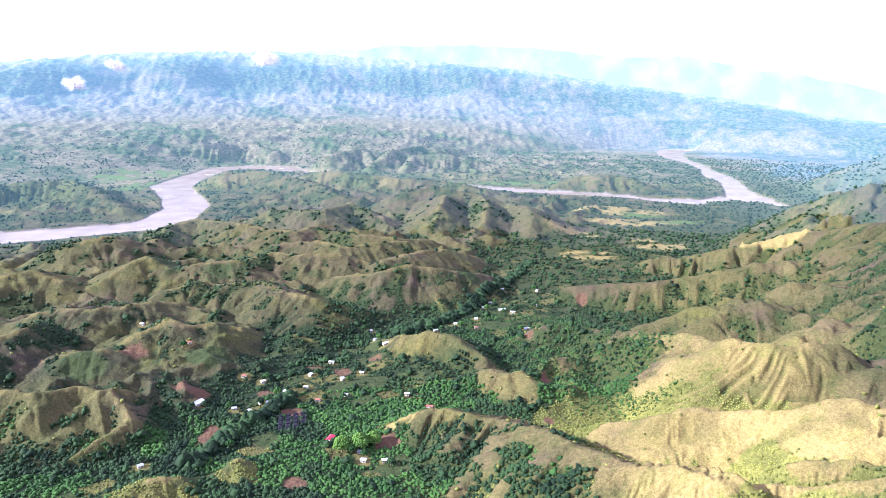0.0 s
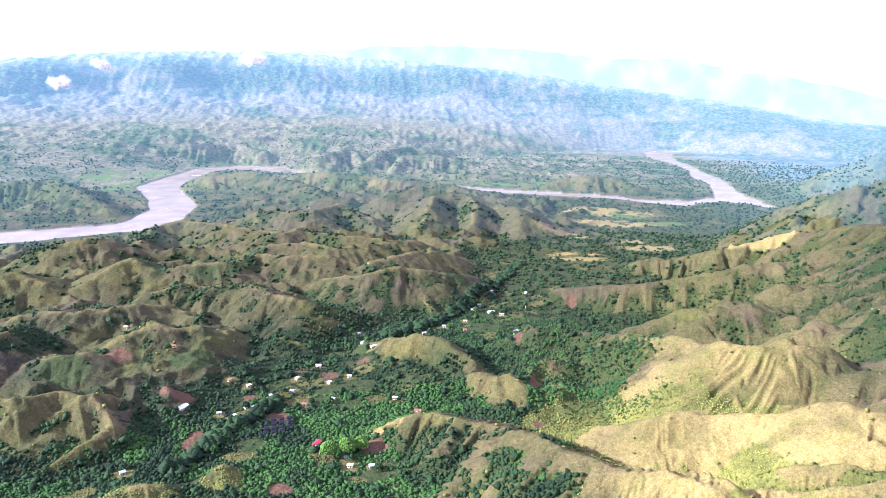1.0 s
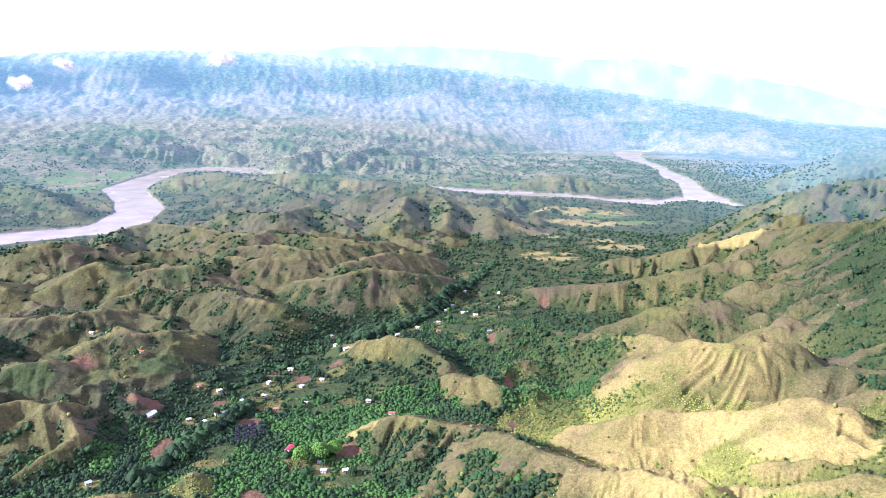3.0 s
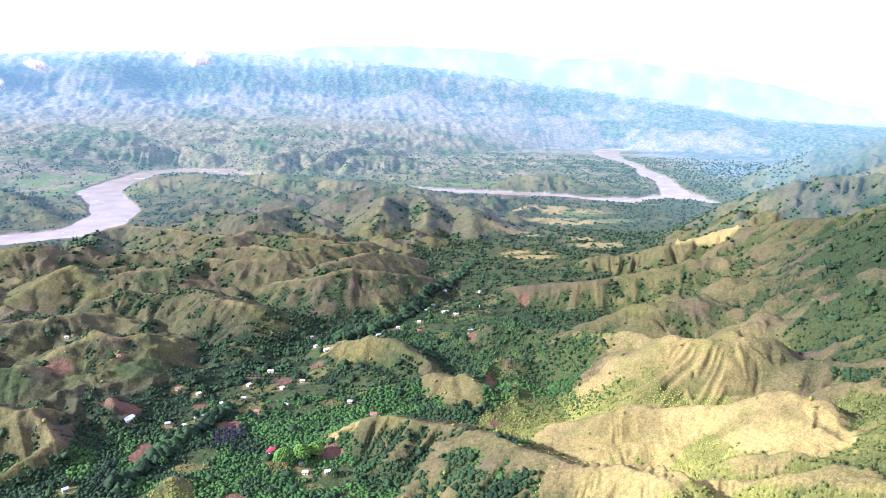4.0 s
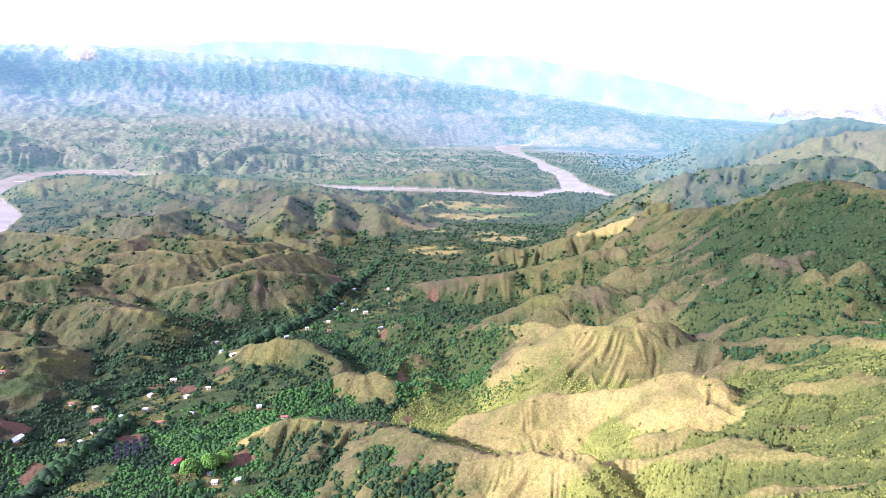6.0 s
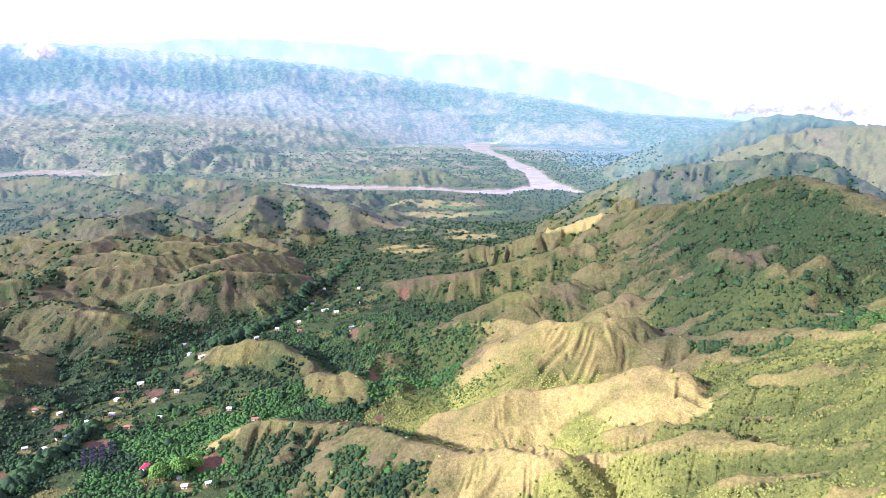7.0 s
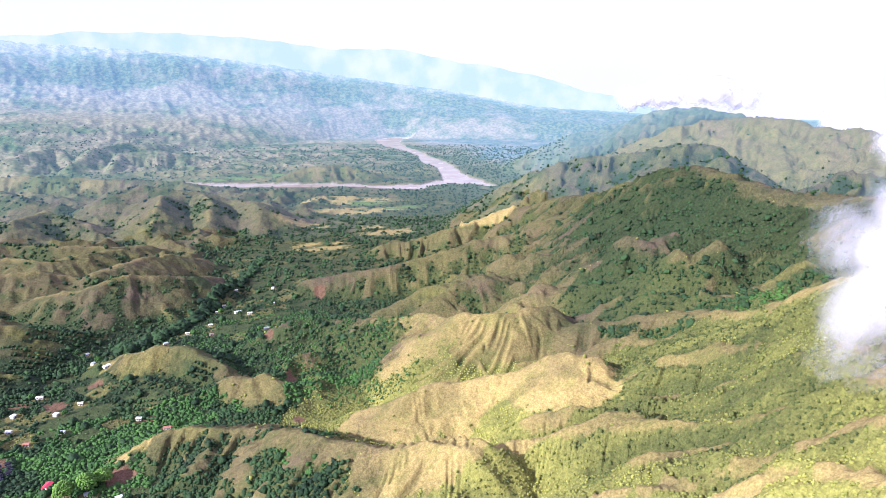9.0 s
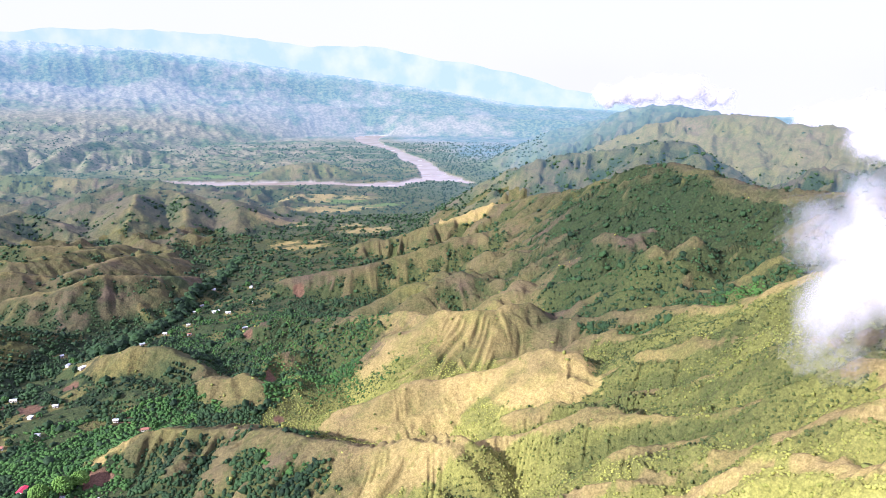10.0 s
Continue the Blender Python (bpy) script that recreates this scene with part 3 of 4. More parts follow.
# land cover: how dry the grass is, how bushy, how wet
# grass pale right, dark left, partly painted for the cloud shadow lying left
right = step(-4, 9, bear - np.interp(rad, [500, 700, 900, 1500], [-6, -2, 3, 16]))
rich = right * (0.34 + 0.66 * step(7, 21, bear + 5 * pn(gx / 60, gy / 60, 105)))
dry = np.clip(rich * (0.75 + 0.5 * fbm(gx / 120, gy / 120, 3, 101)) * step(1100, 680, rad), 0, 1)
dry = dry * (1 - 0.6 * patch(gx, gy, [(190, 900, 90, 70), (215, 800, 60, 60)]))
dry = np.maximum(dry, 0.16 * step(8, 18, bear) * step(900, 1150, rad))
dry = np.maximum(dry, step(1900, 3300, rad) * (0.38 + 0.6 * fbm(gx / 240, gy / 240, 3, 103)).clip(0, 1))
dry = dry * (1 - 0.45 * step(3300, 3900, rad) * step(4, 17, bear))
# middle hills painted slightly paler, in place of haze
dry = np.maximum(dry, 0.1 * step(950, 1300, rad))
far_up = mount_at(gx, gy)
# left hills turn paler and yellower towards their crests
dry = np.maximum(dry, 0.3 * step(12, 2, crown + 5 * pn(gx / 25, gy / 25, 121)) * step(10, 2, bear) * step(2200, 1900, rad))
band = 0.5 - 0.3 * step(13, 20, bear) + 0.95 * fbm(gx / 420, gy / 200, 4, 104) + 0.2 * step(3500, 4250, rad) - 0.55 * step(0.3, 0.5, far_up) * step(0.85, 0.7, far_up)
# sunlight on the lit_ridge crest, painted as pale dry grass
dry = np.maximum(dry, 1.0 * patch(gx, gy, [(1480, 1480, 260, 330), (1600, 1250, 160, 260), (1340, 1700, 160, 90)]))
dry = dry + (np.clip(band, 0, 1) - dry) * step(2900, 3700, rad)
low = step(24, 3, over) * (1 - 0.75 * step(1900, 2500, rad))
grove = patch(gx, gy, [(-1330, 2330, 260, 150), (190, 900, 80, 60), (215, 800, 60, 60), (150, 720, 50, 60)])
farm = step(190, 80, valley + 60 * pn(gx / 90, gy / 90, 109)) * step(1900, 1500, rad) * step(16, 6, over)
near_hill = patch(gx, gy, [(-400, 655, 75, 50)])
yellow = patch(gx, gy, [(0, 900, 75, 36), (-265, 562, 45, 20), (-196, 600, 22, 20), (90, 780, 60, 34)])
mixed = patch(gx, gy, [(50, 610, 95, 60), (110, 520, 70, 50)])
golden = patch(gx, gy, [(384, 690, 100, 55), (425, 640, 35, 35), (310, 568, 100, 48), (365, 528, 35, 30), (226, 608, 70, 38), (285, 760, 60, 35), (180, 490, 75, 40)])
slope_side = step(10, 20, bear) * step(760, 660, rad)
# a pool of sun on the ridge's end, put into the grass colour
painted_sun = 0.8 * patch(gx, gy, [(700, 1372, 85, 38), (640, 1385, 50, 25)])
# mountain flank darkened, partly as painted cloud shadow on its greener cover
dry = np.maximum(np.maximum(dry * (1 - 0.8 * step(28, 34, bear) * step(680, 800, rad)), 0.42 * yellow) * (1 - 0.35 * mixed) * (1 - 0.4 * patch(gx, gy, [(0, 885, 95, 60), (80, 775, 70, 50)])), painted_sun)
scrubby = fbm(gx / 48, gy / 48, 6, 111)
flank = step(30, 38, bear + 3 * pn(gx / 60, gy / 60, 117)) * step(560, 680, rad + 0.3 * gx) * step(1500, 1100, rad)
plain = step(1700, 2400, rad)
forest = step(800, 640, rad) * step(-4, -12, bear)
# the painted sunlit patches are kept nearly free of bush
bushy = 0.8 * gully + 0.62 * hollow + 0.55 * low + 0.8 * scrubby + 0.6 * farm + 0.46 * flank + 0.5 * step(6, 30, crown) * right + 0.45 * forest * low + 0.8 * grove - 0.12 * yellow + 0.3 * mixed + 0.24 * slope_side * (1 - golden) - 0.5 * painted_sun - 0.95 * patch(gx, gy, [(1480, 1480, 260, 330), (1600, 1250, 160, 260), (1340, 1700, 160, 90)]) + plain * (0.40 + 1.1 * fbm(gx / 130, gy / 100, 4, 115)) + 0.22 * step(12, 4, bear) * step(750, 850, rad) * step(2100, 1800, rad) - 0.42
bushy += near_hill * (0.9 * np.maximum(gully, 0) + 0.3 * hollow + 0.55 * step(4, 14, crown) - 0.35)
bushy -= 1.15 * step(13, 4, crown + 4 * pn(gx / 14, gy / 14, 120)) * step(24, 30, bear) * step(600, 720, rad) * step(1250, 1100, rad)
bushy += slope_side * (1 - golden) * (1.0 * step(3, 12, crown + 4 * pn(gx / 11, gy / 11, 119)) - 0.35)
bare = 0.75 * gully + 0.55 * scrubby - 0.55 + 0.9 * step(38, 75, crown)
bushy = bushy * (1 - golden) + bare * golden
# golden grass is darker in its gullies, the slope's cover in its hollows
dry = np.maximum(dry, 0.2 * near_hill) * (1 - 0.1 * slope_side * (1 - golden)) * (1 - 0.45 * golden * step(-0.1, 0.35, gully + 0.4 * scrubby))
dry = dry * (1 - 0.55 * slope_side * (1 - golden) * step(26, 38, bear) * step(400, 540, rad + 40 * pn(gx / 70, gy / 70, 122)))
dry = dry * (1 - 0.4 * slope_side * (1 - golden) * step(0.35, 0.85, np.maximum(hollow, 1.2 * gully)) * step(330, 420, rad))
# glare low on the right slope, painted as paler grass with sparser scrub
glare_thin = step(24, 32, bear) * step(470, 330, rad)
dry, bushy = np.maximum(dry, 0.95 * glare_thin), bushy - 0.25 * glare_thin
bush = step(0.0, 0.3, bushy) * step(6, 16, water - 78)
sand = step(2.2, 0.2, gz) * step(130, 60, water)
# bare yards round the houses
YARDS = [(-283, 739), (-240, 735), (-222, 728), (-213, 751), (-204, 751), (-228, 657), (-296, 612), (-194, 781), (-171, 835), (-150, 876), (-251, 817), (-226, 811), (-169, 796), (-128, 821), (-105, 841), (-117, 772), (-148, 760), (-83, 640), (-58, 624), (-79, 625), (-43, 777), (-15, 743), (-80, 911), (99, 1111), (116, 1097), (129, 1015), (110, 1230), (173, 1231), (158, 1139), (82, 1155), (56, 1120), (69, 1126), (54, 1065), (52, 1020), (-11, 1004), (-16, 1046), (-69, 970), (-98, 943), (-110, 999), (20, 1040), (-435, 953), (-337, 870)]
yard = patch(gx, gy, [(x, y, 9, 9) for x, y in YARDS])
# small plots of crops and clearings on the valley floor
pu = (0.8 * gx + 0.6 * gy + 14 * pn(gx / 50, gy / 50, 151)) / 36
pv = (0.8 * gy - 0.6 * gx + 14 * pn(gx / 50, gy / 50, 152)) / 27
lot = lattice(np.floor(pu), np.floor(pv), 153) / (2 * math.pi)
edge_of = np.minimum(np.minimum(pu % 1, 1 - pu % 1) * 36, np.minimum(pv % 1, 1 - pv % 1) * 27)
plots = farm * step(1.5, 3.5, edge_of) * step(14, 8, over) * (rad > 600)
outer = step(1000, 1200, rad)
crop, clearing = plots * (lot < 0.13 + 0.1 * outer), plots * (lot > 0.9 - 0.12 * outer)
FIELDS = np.maximum(np.maximum(FIELDS, crop), 0.3 * np.maximum(near_hill, 1.8 * patch(gx, gy, [(30, 868, 45, 40)])))
field = np.maximum(FIELDS * (1 - 0.5 * (scrubby > 0.25)), LIME)
pale = np.maximum(PALE * step(0.35, 0.15, scrubby), 0.4 * clearing)
pale = np.maximum(pale, 0.55 * yard)
dry = np.maximum(dry, 0.75 * pale)
soil = SOIL

a = np.arange(NR - 1)[:, None] * NB + np.arange(NB)[None]
b = np.arange(NR - 1)[:, None] * NB + (np.arange(NB)[None] + 1) % NB
faces = np.stack([a, a + NB, b + NB, b], -1).reshape(-1, 4)
mid = faces[:, 0]
jag = fbm(gx[mid] / 110, gy[mid] / 110, 4, 131)
sway = pn(gx[mid] / 420, gy[mid] / 420, 132)
across = np.interp(bear[mid] + 4 * sway, [27, 35], [0, 1])
zone = np.zeros(len(mid), int)
for bound, wide, ridge_bound in ((1700, 260, 1500), (2600, 380, 2000), (3300, 380, 2350), (3950, 300, 2700)):
    zone += rad[mid] > bound + (ridge_bound - bound) * across + wide * (1 - 0.8 * across) * jag
up_there = mount_at(gx, gy)[mid]
zone[up_there > 0.02] = 5
zone[(up_there + 0.25 * jag > 0.55) | (up_there > 0.02) & (bear[mid] > 10 + 3 * jag)] = 6
# how strongly each place glows in place of haze, by its distance
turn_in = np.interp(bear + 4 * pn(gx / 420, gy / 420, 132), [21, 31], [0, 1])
haze_glow = np.zeros_like(rad)
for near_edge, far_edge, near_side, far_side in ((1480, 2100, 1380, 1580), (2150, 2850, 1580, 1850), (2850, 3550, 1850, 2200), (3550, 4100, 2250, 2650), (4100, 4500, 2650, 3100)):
    haze_glow += np.clip((rad - near_edge - (near_side - near_edge) * turn_in) / (far_edge - near_edge + (far_side - far_edge - near_side + near_edge) * turn_in), 0, 1)
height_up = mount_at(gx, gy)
haze_glow = np.maximum(haze_glow, np.where(height_up > 0, 4.2 + 1.8 * np.maximum(step(0.25, 1.0, height_up), 0.55 * step(4, 17, bear)) * step(0, 0.5, height_up + 0.3), 0)) / 7
LAYERS = (("dry", dry), ("bush", bush * (1 - field) * (1 - soil) * (1 - pale)), ("field", field), ("soil", soil), ("sand", sand), ("far", step(2500, 3300, rad) * (1 - sand) * (1 - LIME)), ("lime", LIME), ("haze_glow", haze_glow))


def sheet(name, some, material, label):
    used = np.unique(some)
    index = np.zeros(len(gx), np.int64)
    index[used] = np.arange(len(used))
    ob = new(name, mesh_from(name, np.stack([gx, gy, gz], -1)[used], index[some]))
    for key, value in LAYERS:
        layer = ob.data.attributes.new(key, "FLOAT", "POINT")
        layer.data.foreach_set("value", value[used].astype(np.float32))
    ob.data.polygons.foreach_set("use_smooth", np.ones(len(some), bool))
    ob.data.materials.append(material)
    return tagged(ob, label, "ground", kind="structure")


sheet("ground", faces[zone == 0], GROUND, "dry grassy hills and bushy valley floor")
# the far sheets carry their haze as a glow of the surface
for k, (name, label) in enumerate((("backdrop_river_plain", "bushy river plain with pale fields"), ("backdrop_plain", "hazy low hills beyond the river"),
                                   ("backdrop_hills", "pale hazy hill country"), ("backdrop_far_hills", "hills before the mountains, pale bluish with haze glow"),
                                   ("backdrop_mountains", "mountain slopes in a pale blue haze glow"), ("backdrop_summits", "mountain tops on the skyline in a very pale haze glow"))):
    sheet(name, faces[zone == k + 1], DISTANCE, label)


# a last range behind the mountains, its haze painted as near-white emission
def faint_range():
    m, t, bsdf = nodes_of("faint_range")
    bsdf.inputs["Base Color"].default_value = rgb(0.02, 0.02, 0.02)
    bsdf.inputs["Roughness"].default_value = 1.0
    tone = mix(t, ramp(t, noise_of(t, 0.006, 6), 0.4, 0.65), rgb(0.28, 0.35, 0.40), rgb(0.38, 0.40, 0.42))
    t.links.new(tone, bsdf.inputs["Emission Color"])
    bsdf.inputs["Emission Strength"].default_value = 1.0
    b = np.linspace(-24, 40, 321)
    top = np.interp(b, [-24, -16, -10, -4, 2, 6, 10, 14, 18, 22, 29, 34, 40], [480, 540, 605, 640, 655, 640, 590, 545, 560, 520, 400, 290, 150])
    top = top + 26 * fbm(b / 4, b * 0 + 0.5, 4, 47)
    rows = []
    for k in range(5):
        w = k / 4
        rr = 4955 + 20 * w + 5 * pn(b / 2, b * 0 + w * 3, 48)
        rows.append(np.stack([rr * np.sin(np.radians(b)), rr * np.cos(np.radians(b)), 60 + (top - 60) * w], -1))
    a = (np.arange(4)[:, None] * len(b) + np.arange(len(b) - 1)[None]).ravel()
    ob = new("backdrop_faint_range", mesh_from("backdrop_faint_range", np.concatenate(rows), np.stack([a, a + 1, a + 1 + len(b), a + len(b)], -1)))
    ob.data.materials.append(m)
    tagged(ob, "mountain range in an almost white haze glow, fading into the sky", "backdrop", kind="structure")


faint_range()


# ---- water ----
def ribbon(name, pts, label):
    bm = bmesh.new()
    rows = []
    for n, (x, y, half) in enumerate(pts):
        ax, ay = pts[max(0, n - 1)][:2]
        bx, by = pts[min(len(pts) - 1, n + 1)][:2]
        d = math.hypot(bx - ax, by - ay)
        nx, ny = (by - ay) / d * (half + 22), -(bx - ax) / d * (half + 22)
        rows.append([bm.verts.new((x + k * nx, y + k * ny, 0)) for k in (-1, -0.33, 0.33, 1)])
    for p, q in zip(rows, rows[1:]):
        for k in range(3):
            bm.faces.new((p[k], p[k + 1], q[k + 1], q[k]))
    bmesh.ops.recalc_face_normals(bm, faces=bm.faces)
    me = bpy.data.meshes.new(name)
    bm.to_mesh(me)
    bm.free()
    ob = new(name, me)
    me.materials.append(WATER)
    return tagged(ob, label, "river", kind="structure")


ribbon("water_bend", RIVER, "wide muddy river in a long bend")
ribbon("water_reach", REACH, "shallow reach of muddy river between sand banks")
ribbon("water_confluence", MAIN_RIVER, "muddy river winding across the plain")


# ---- woods and scrub ----
def ico(subdivisions):
    bm = bmesh.new()
    bmesh.ops.create_icosphere(bm, subdivisions=subdivisions, radius=1)
    v = np.array([p.co[:] for p in bm.verts])
    f = np.array([[q.index for q in p.verts] for p in bm.faces])
    bm.free()
    return v, f


def scatter(name, places, size, subdivisions, material, label, category, rng):
    """Lumpy crowns at places (x, y, z), joined into one stuff mesh."""
    v, f = ico(subdivisions)
    n = len(places)
    forms = [v * (1 + 0.4 * rng.standard_normal((len(v), 1)).clip(-1.2, 1.2)) for _ in range(8)]
    pick = np.array(forms)[rng.integers(0, 8, n)]
    turn = rng.uniform(0, 2 * math.pi, n)
    c, s = np.cos(turn)[:, None], np.sin(turn)[:, None]
    wide = (size * rng.uniform(0.55, 1.25, n) ** 1.8 * 1.25)[:, None]
    tall = wide * rng.uniform(0.7, 1.15, n)[:, None]
    xs = (pick[:, :, 0] * c - pick[:, :, 1] * s) * wide + places[:, :1]
    ys = (pick[:, :, 0] * s + pick[:, :, 1] * c) * wide + places[:, 1:2]
    zs = (np.maximum(pick[:, :, 2], -0.5) + 0.4) * tall + places[:, 2:3]
    verts = np.stack([xs, ys, zs], -1).reshape(-1, 3)
    tris = (f[None] + (np.arange(n) * len(v))[:, None, None]).reshape(-1, 3)
    ob = new(name, mesh_from(name, verts, tris))
    ob.data.materials.append(material)
    return tagged(ob, label, category, kind="stuff")


rng = np.random.default_rng(7)
inside = (bear > -39) & (bear < 63)
cell = np.gradient(RADII)[:, None].repeat(NB, 1).ravel() * rad * radians(104 / 850)   # square metres of ground per point


def places_for(density, keep):
    """Random places: density is trees per square metre at each point of the ground."""
    want = density * cell * keep
    hit = np.nonzero(rng.random(len(want)) < want)[0]
    jitter = rng.uniform(-0.5, 0.5, (len(hit), 2)) * np.sqrt(cell[hit])[:, None]
    return np.stack([gx[hit] + jitter[:, 0], gy[hit] + jitter[:, 1], gz[hit] - 0.3], -1)


dense = bush * (1 - 0.93 * field) * (1 - soil) * (1 - pale) * (1 - yard) * (1 - sand) * inside
bright = pn(gx / 140, gy / 140, 141) + 0.6 * pn(gx / 37, gy / 37, 142)
green = (dry < 0.26) & (slope_side * (1 - golden) < 0.3)
zone_a, zone_b = (rad > 330) & (rad < 800), (rad >= 800) & (rad < 1250)
scatter("valley_woods", places_for(dense * 0.15, zone_a & green & (bright < 0.04)), 1.5, 1, WOODS, "dense dark green trees filling the valley floor", "trees", rng)
scatter("valley_orchards", places_for(dense * 0.15, zone_a & green & (bright >= 0.04)), 1.35, 1, FRESH, "bright green fruit trees and shrubs on the valley floor", "trees", rng)
scatter("tall_valley_trees", places_for(dense * 0.003, (zone_a | zone_b) & green), 2.5, 2, WOODS, "tall round dark trees standing over the valley woods", "trees", rng)
# the scrub turns from yellow to dark green up the slope
on_slope = slope_side * (1 - golden) > 0.3
near_by = (rad > 235) & (rad < 800)
# nearest scrub kept yellowest to paint the glare there; hollows take darker bushes
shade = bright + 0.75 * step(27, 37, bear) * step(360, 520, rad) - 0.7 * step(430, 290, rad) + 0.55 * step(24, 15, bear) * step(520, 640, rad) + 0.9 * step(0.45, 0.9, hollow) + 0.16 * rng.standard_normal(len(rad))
scatter("hill_scrub", places_for(dense * 0.2, near_by & ~green & (shade < 0.12)), 0.66, 1, SCRUB, "yellow-green scrub on the dry slopes", "bushes", rng)
scatter("green_scrub", places_for(dense * 0.18, near_by & ~green & (shade >= 0.12) & (shade < 0.75)), 0.72, 1, THICKET, "green bushes among the scrub of the dry slopes", "bushes", rng)
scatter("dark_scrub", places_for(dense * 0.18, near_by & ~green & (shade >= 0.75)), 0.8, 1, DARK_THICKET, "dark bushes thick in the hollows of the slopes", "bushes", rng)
scatter("lone_bushes", places_for(0.0012 * (1 - bush) * inside * (1 - field) * (1 - sand), (rad > 250) & (rad < 1000)), 1.2, 1, THICKET, "small bushes dotted over the grass", "bushes", rng)
scatter("slope_woods", places_for(dense * 0.046, zone_b), 1.25, 1, WOODS, "dark trees and scrub along the lower slopes", "trees", rng)
wooded = patch(gx, gy, [(185, 860, 120, 150), (120, 1010, 110, 90), (230, 760, 60, 60)])
scatter("hillside_thicket", places_for(dense * 0.075 * wooded, (rad < 1150) & ~on_slope), 0.95, 1, FRESH, "green thicket over the low rounded hills", "bushes", rng)
scatter("middle_woods", places_for(dense * 0.011 + 0.0004 * inside, (rad >= 1250) & (rad < 1950)), 2.4, 1, WOODS, "dark trees along the gullies of the hills", "trees", rng)
far_density = np.maximum(dense * 0.0016, 0.00012 * inside * step(30, 200, water)) * step(4300, 3400, rad)
turned = np.interp(bear, [29, 34], [0, 1])
scatter("backdrop_woods", places_for(far_density * 2.8, (rad >= 1950) & (rad < 2600 - 600 * turned)), 2.4, 1, FAR_WOODS[0], "scattered dark trees with a faint haze glow over the river plain", "trees", rng)
scatter("backdrop_woods", places_for(far_density * 2.6, (rad >= 2600 - 600 * turned) & (rad < 4000 - 1500 * turned)), 2.5, 1, FAR_WOODS[1], "scattered trees with a haze glow over the far plain", "trees", rng)


# ---- helpers for things ----
def part(name, bm, material, parent, label=""):
    """Links a bmesh as one mesh object under a thing or a part."""
    me = bpy.data.meshes.new(name)
    bm.to_mesh(me)
    bm.free()
    ob = new(name, me)
    me.materials.append(material)
    ob.parent = parent
    return tagged(ob, label)


def box(bm, x, y, z, sx, sy, sz):
    """A box whose base is centred at x, y, z."""
    made = bmesh.ops.create_cube(bm, size=1, matrix=Matrix.Translation((x, y, z + sz / 2)) @ Matrix.Diagonal((sx, sy, sz, 1)))
    return made["verts"]


def at_ground(x, y):
    return float(land(np.array([float(x)]), np.array([float(y)]))[0][0])


def plain_material(name, a, b, roughness=0.7, scale=1.2, metal=0.0):
    m, t, bsdf = nodes_of(name)
    t.links.new(mix(t, ramp(t, noise_of(t, scale, 5), 0.3, 0.7), a, b), bsdf.inputs["Base Color"])
    bsdf.inputs["Roughness"].default_value = roughness
    bsdf.inputs["Metallic"].default_value = metal
    bsdf.inputs["Specular IOR Level"].default_value = 0.2
    return m


WHITE_ROOF = plain_material("white_metal_roof", rgb(0.72, 0.73, 0.74), rgb(0.55, 0.55, 0.54), 0.45, 0.5)
GREY_ROOF = plain_material("grey_metal_roof", rgb(0.42, 0.44, 0.46), rgb(0.30, 0.31, 0.33), 0.5, 0.5)
CLAY_ROOF = plain_material("clay_tile_roof", rgb(0.36, 0.15, 0.10), rgb(0.25, 0.11, 0.08), 0.8, 0.7)
RED_ROOF = plain_material("red_painted_roof", rgb(0.62, 0.05, 0.09), rgb(0.45, 0.04, 0.07), 0.5, 0.5)
PLASTER = plain_material("whitewashed_wall", rgb(0.66, 0.63, 0.57), rgb(0.5, 0.47, 0.42), 0.85)
TIMBER = plain_material("dark_timber", rgb(0.10, 0.07, 0.045), rgb(0.16, 0.11, 0.07), 0.8)
NET = plain_material("black_shade_net", rgb(0.007, 0.006, 0.011), rgb(0.016, 0.013, 0.024), 0.7, 0.8)
FRAME = plain_material("pale_net_frame", rgb(0.14, 0.13, 0.16), rgb(0.09, 0.085, 0.11), 0.6)
BARK = plain_material("bark", rgb(0.12, 0.09, 0.065), rgb(0.2, 0.16, 0.12), 0.9, 2.0)
DIRT = plain_material("track_dirt", rgb(0.34, 0.26, 0.19), rgb(0.26, 0.20, 0.15), 0.95, 0.3)
LIME_LEAF = leaf_material("lime_leaves", rgb(0.055, 0.12, 0.02), rgb(0.13, 0.23, 0.04))


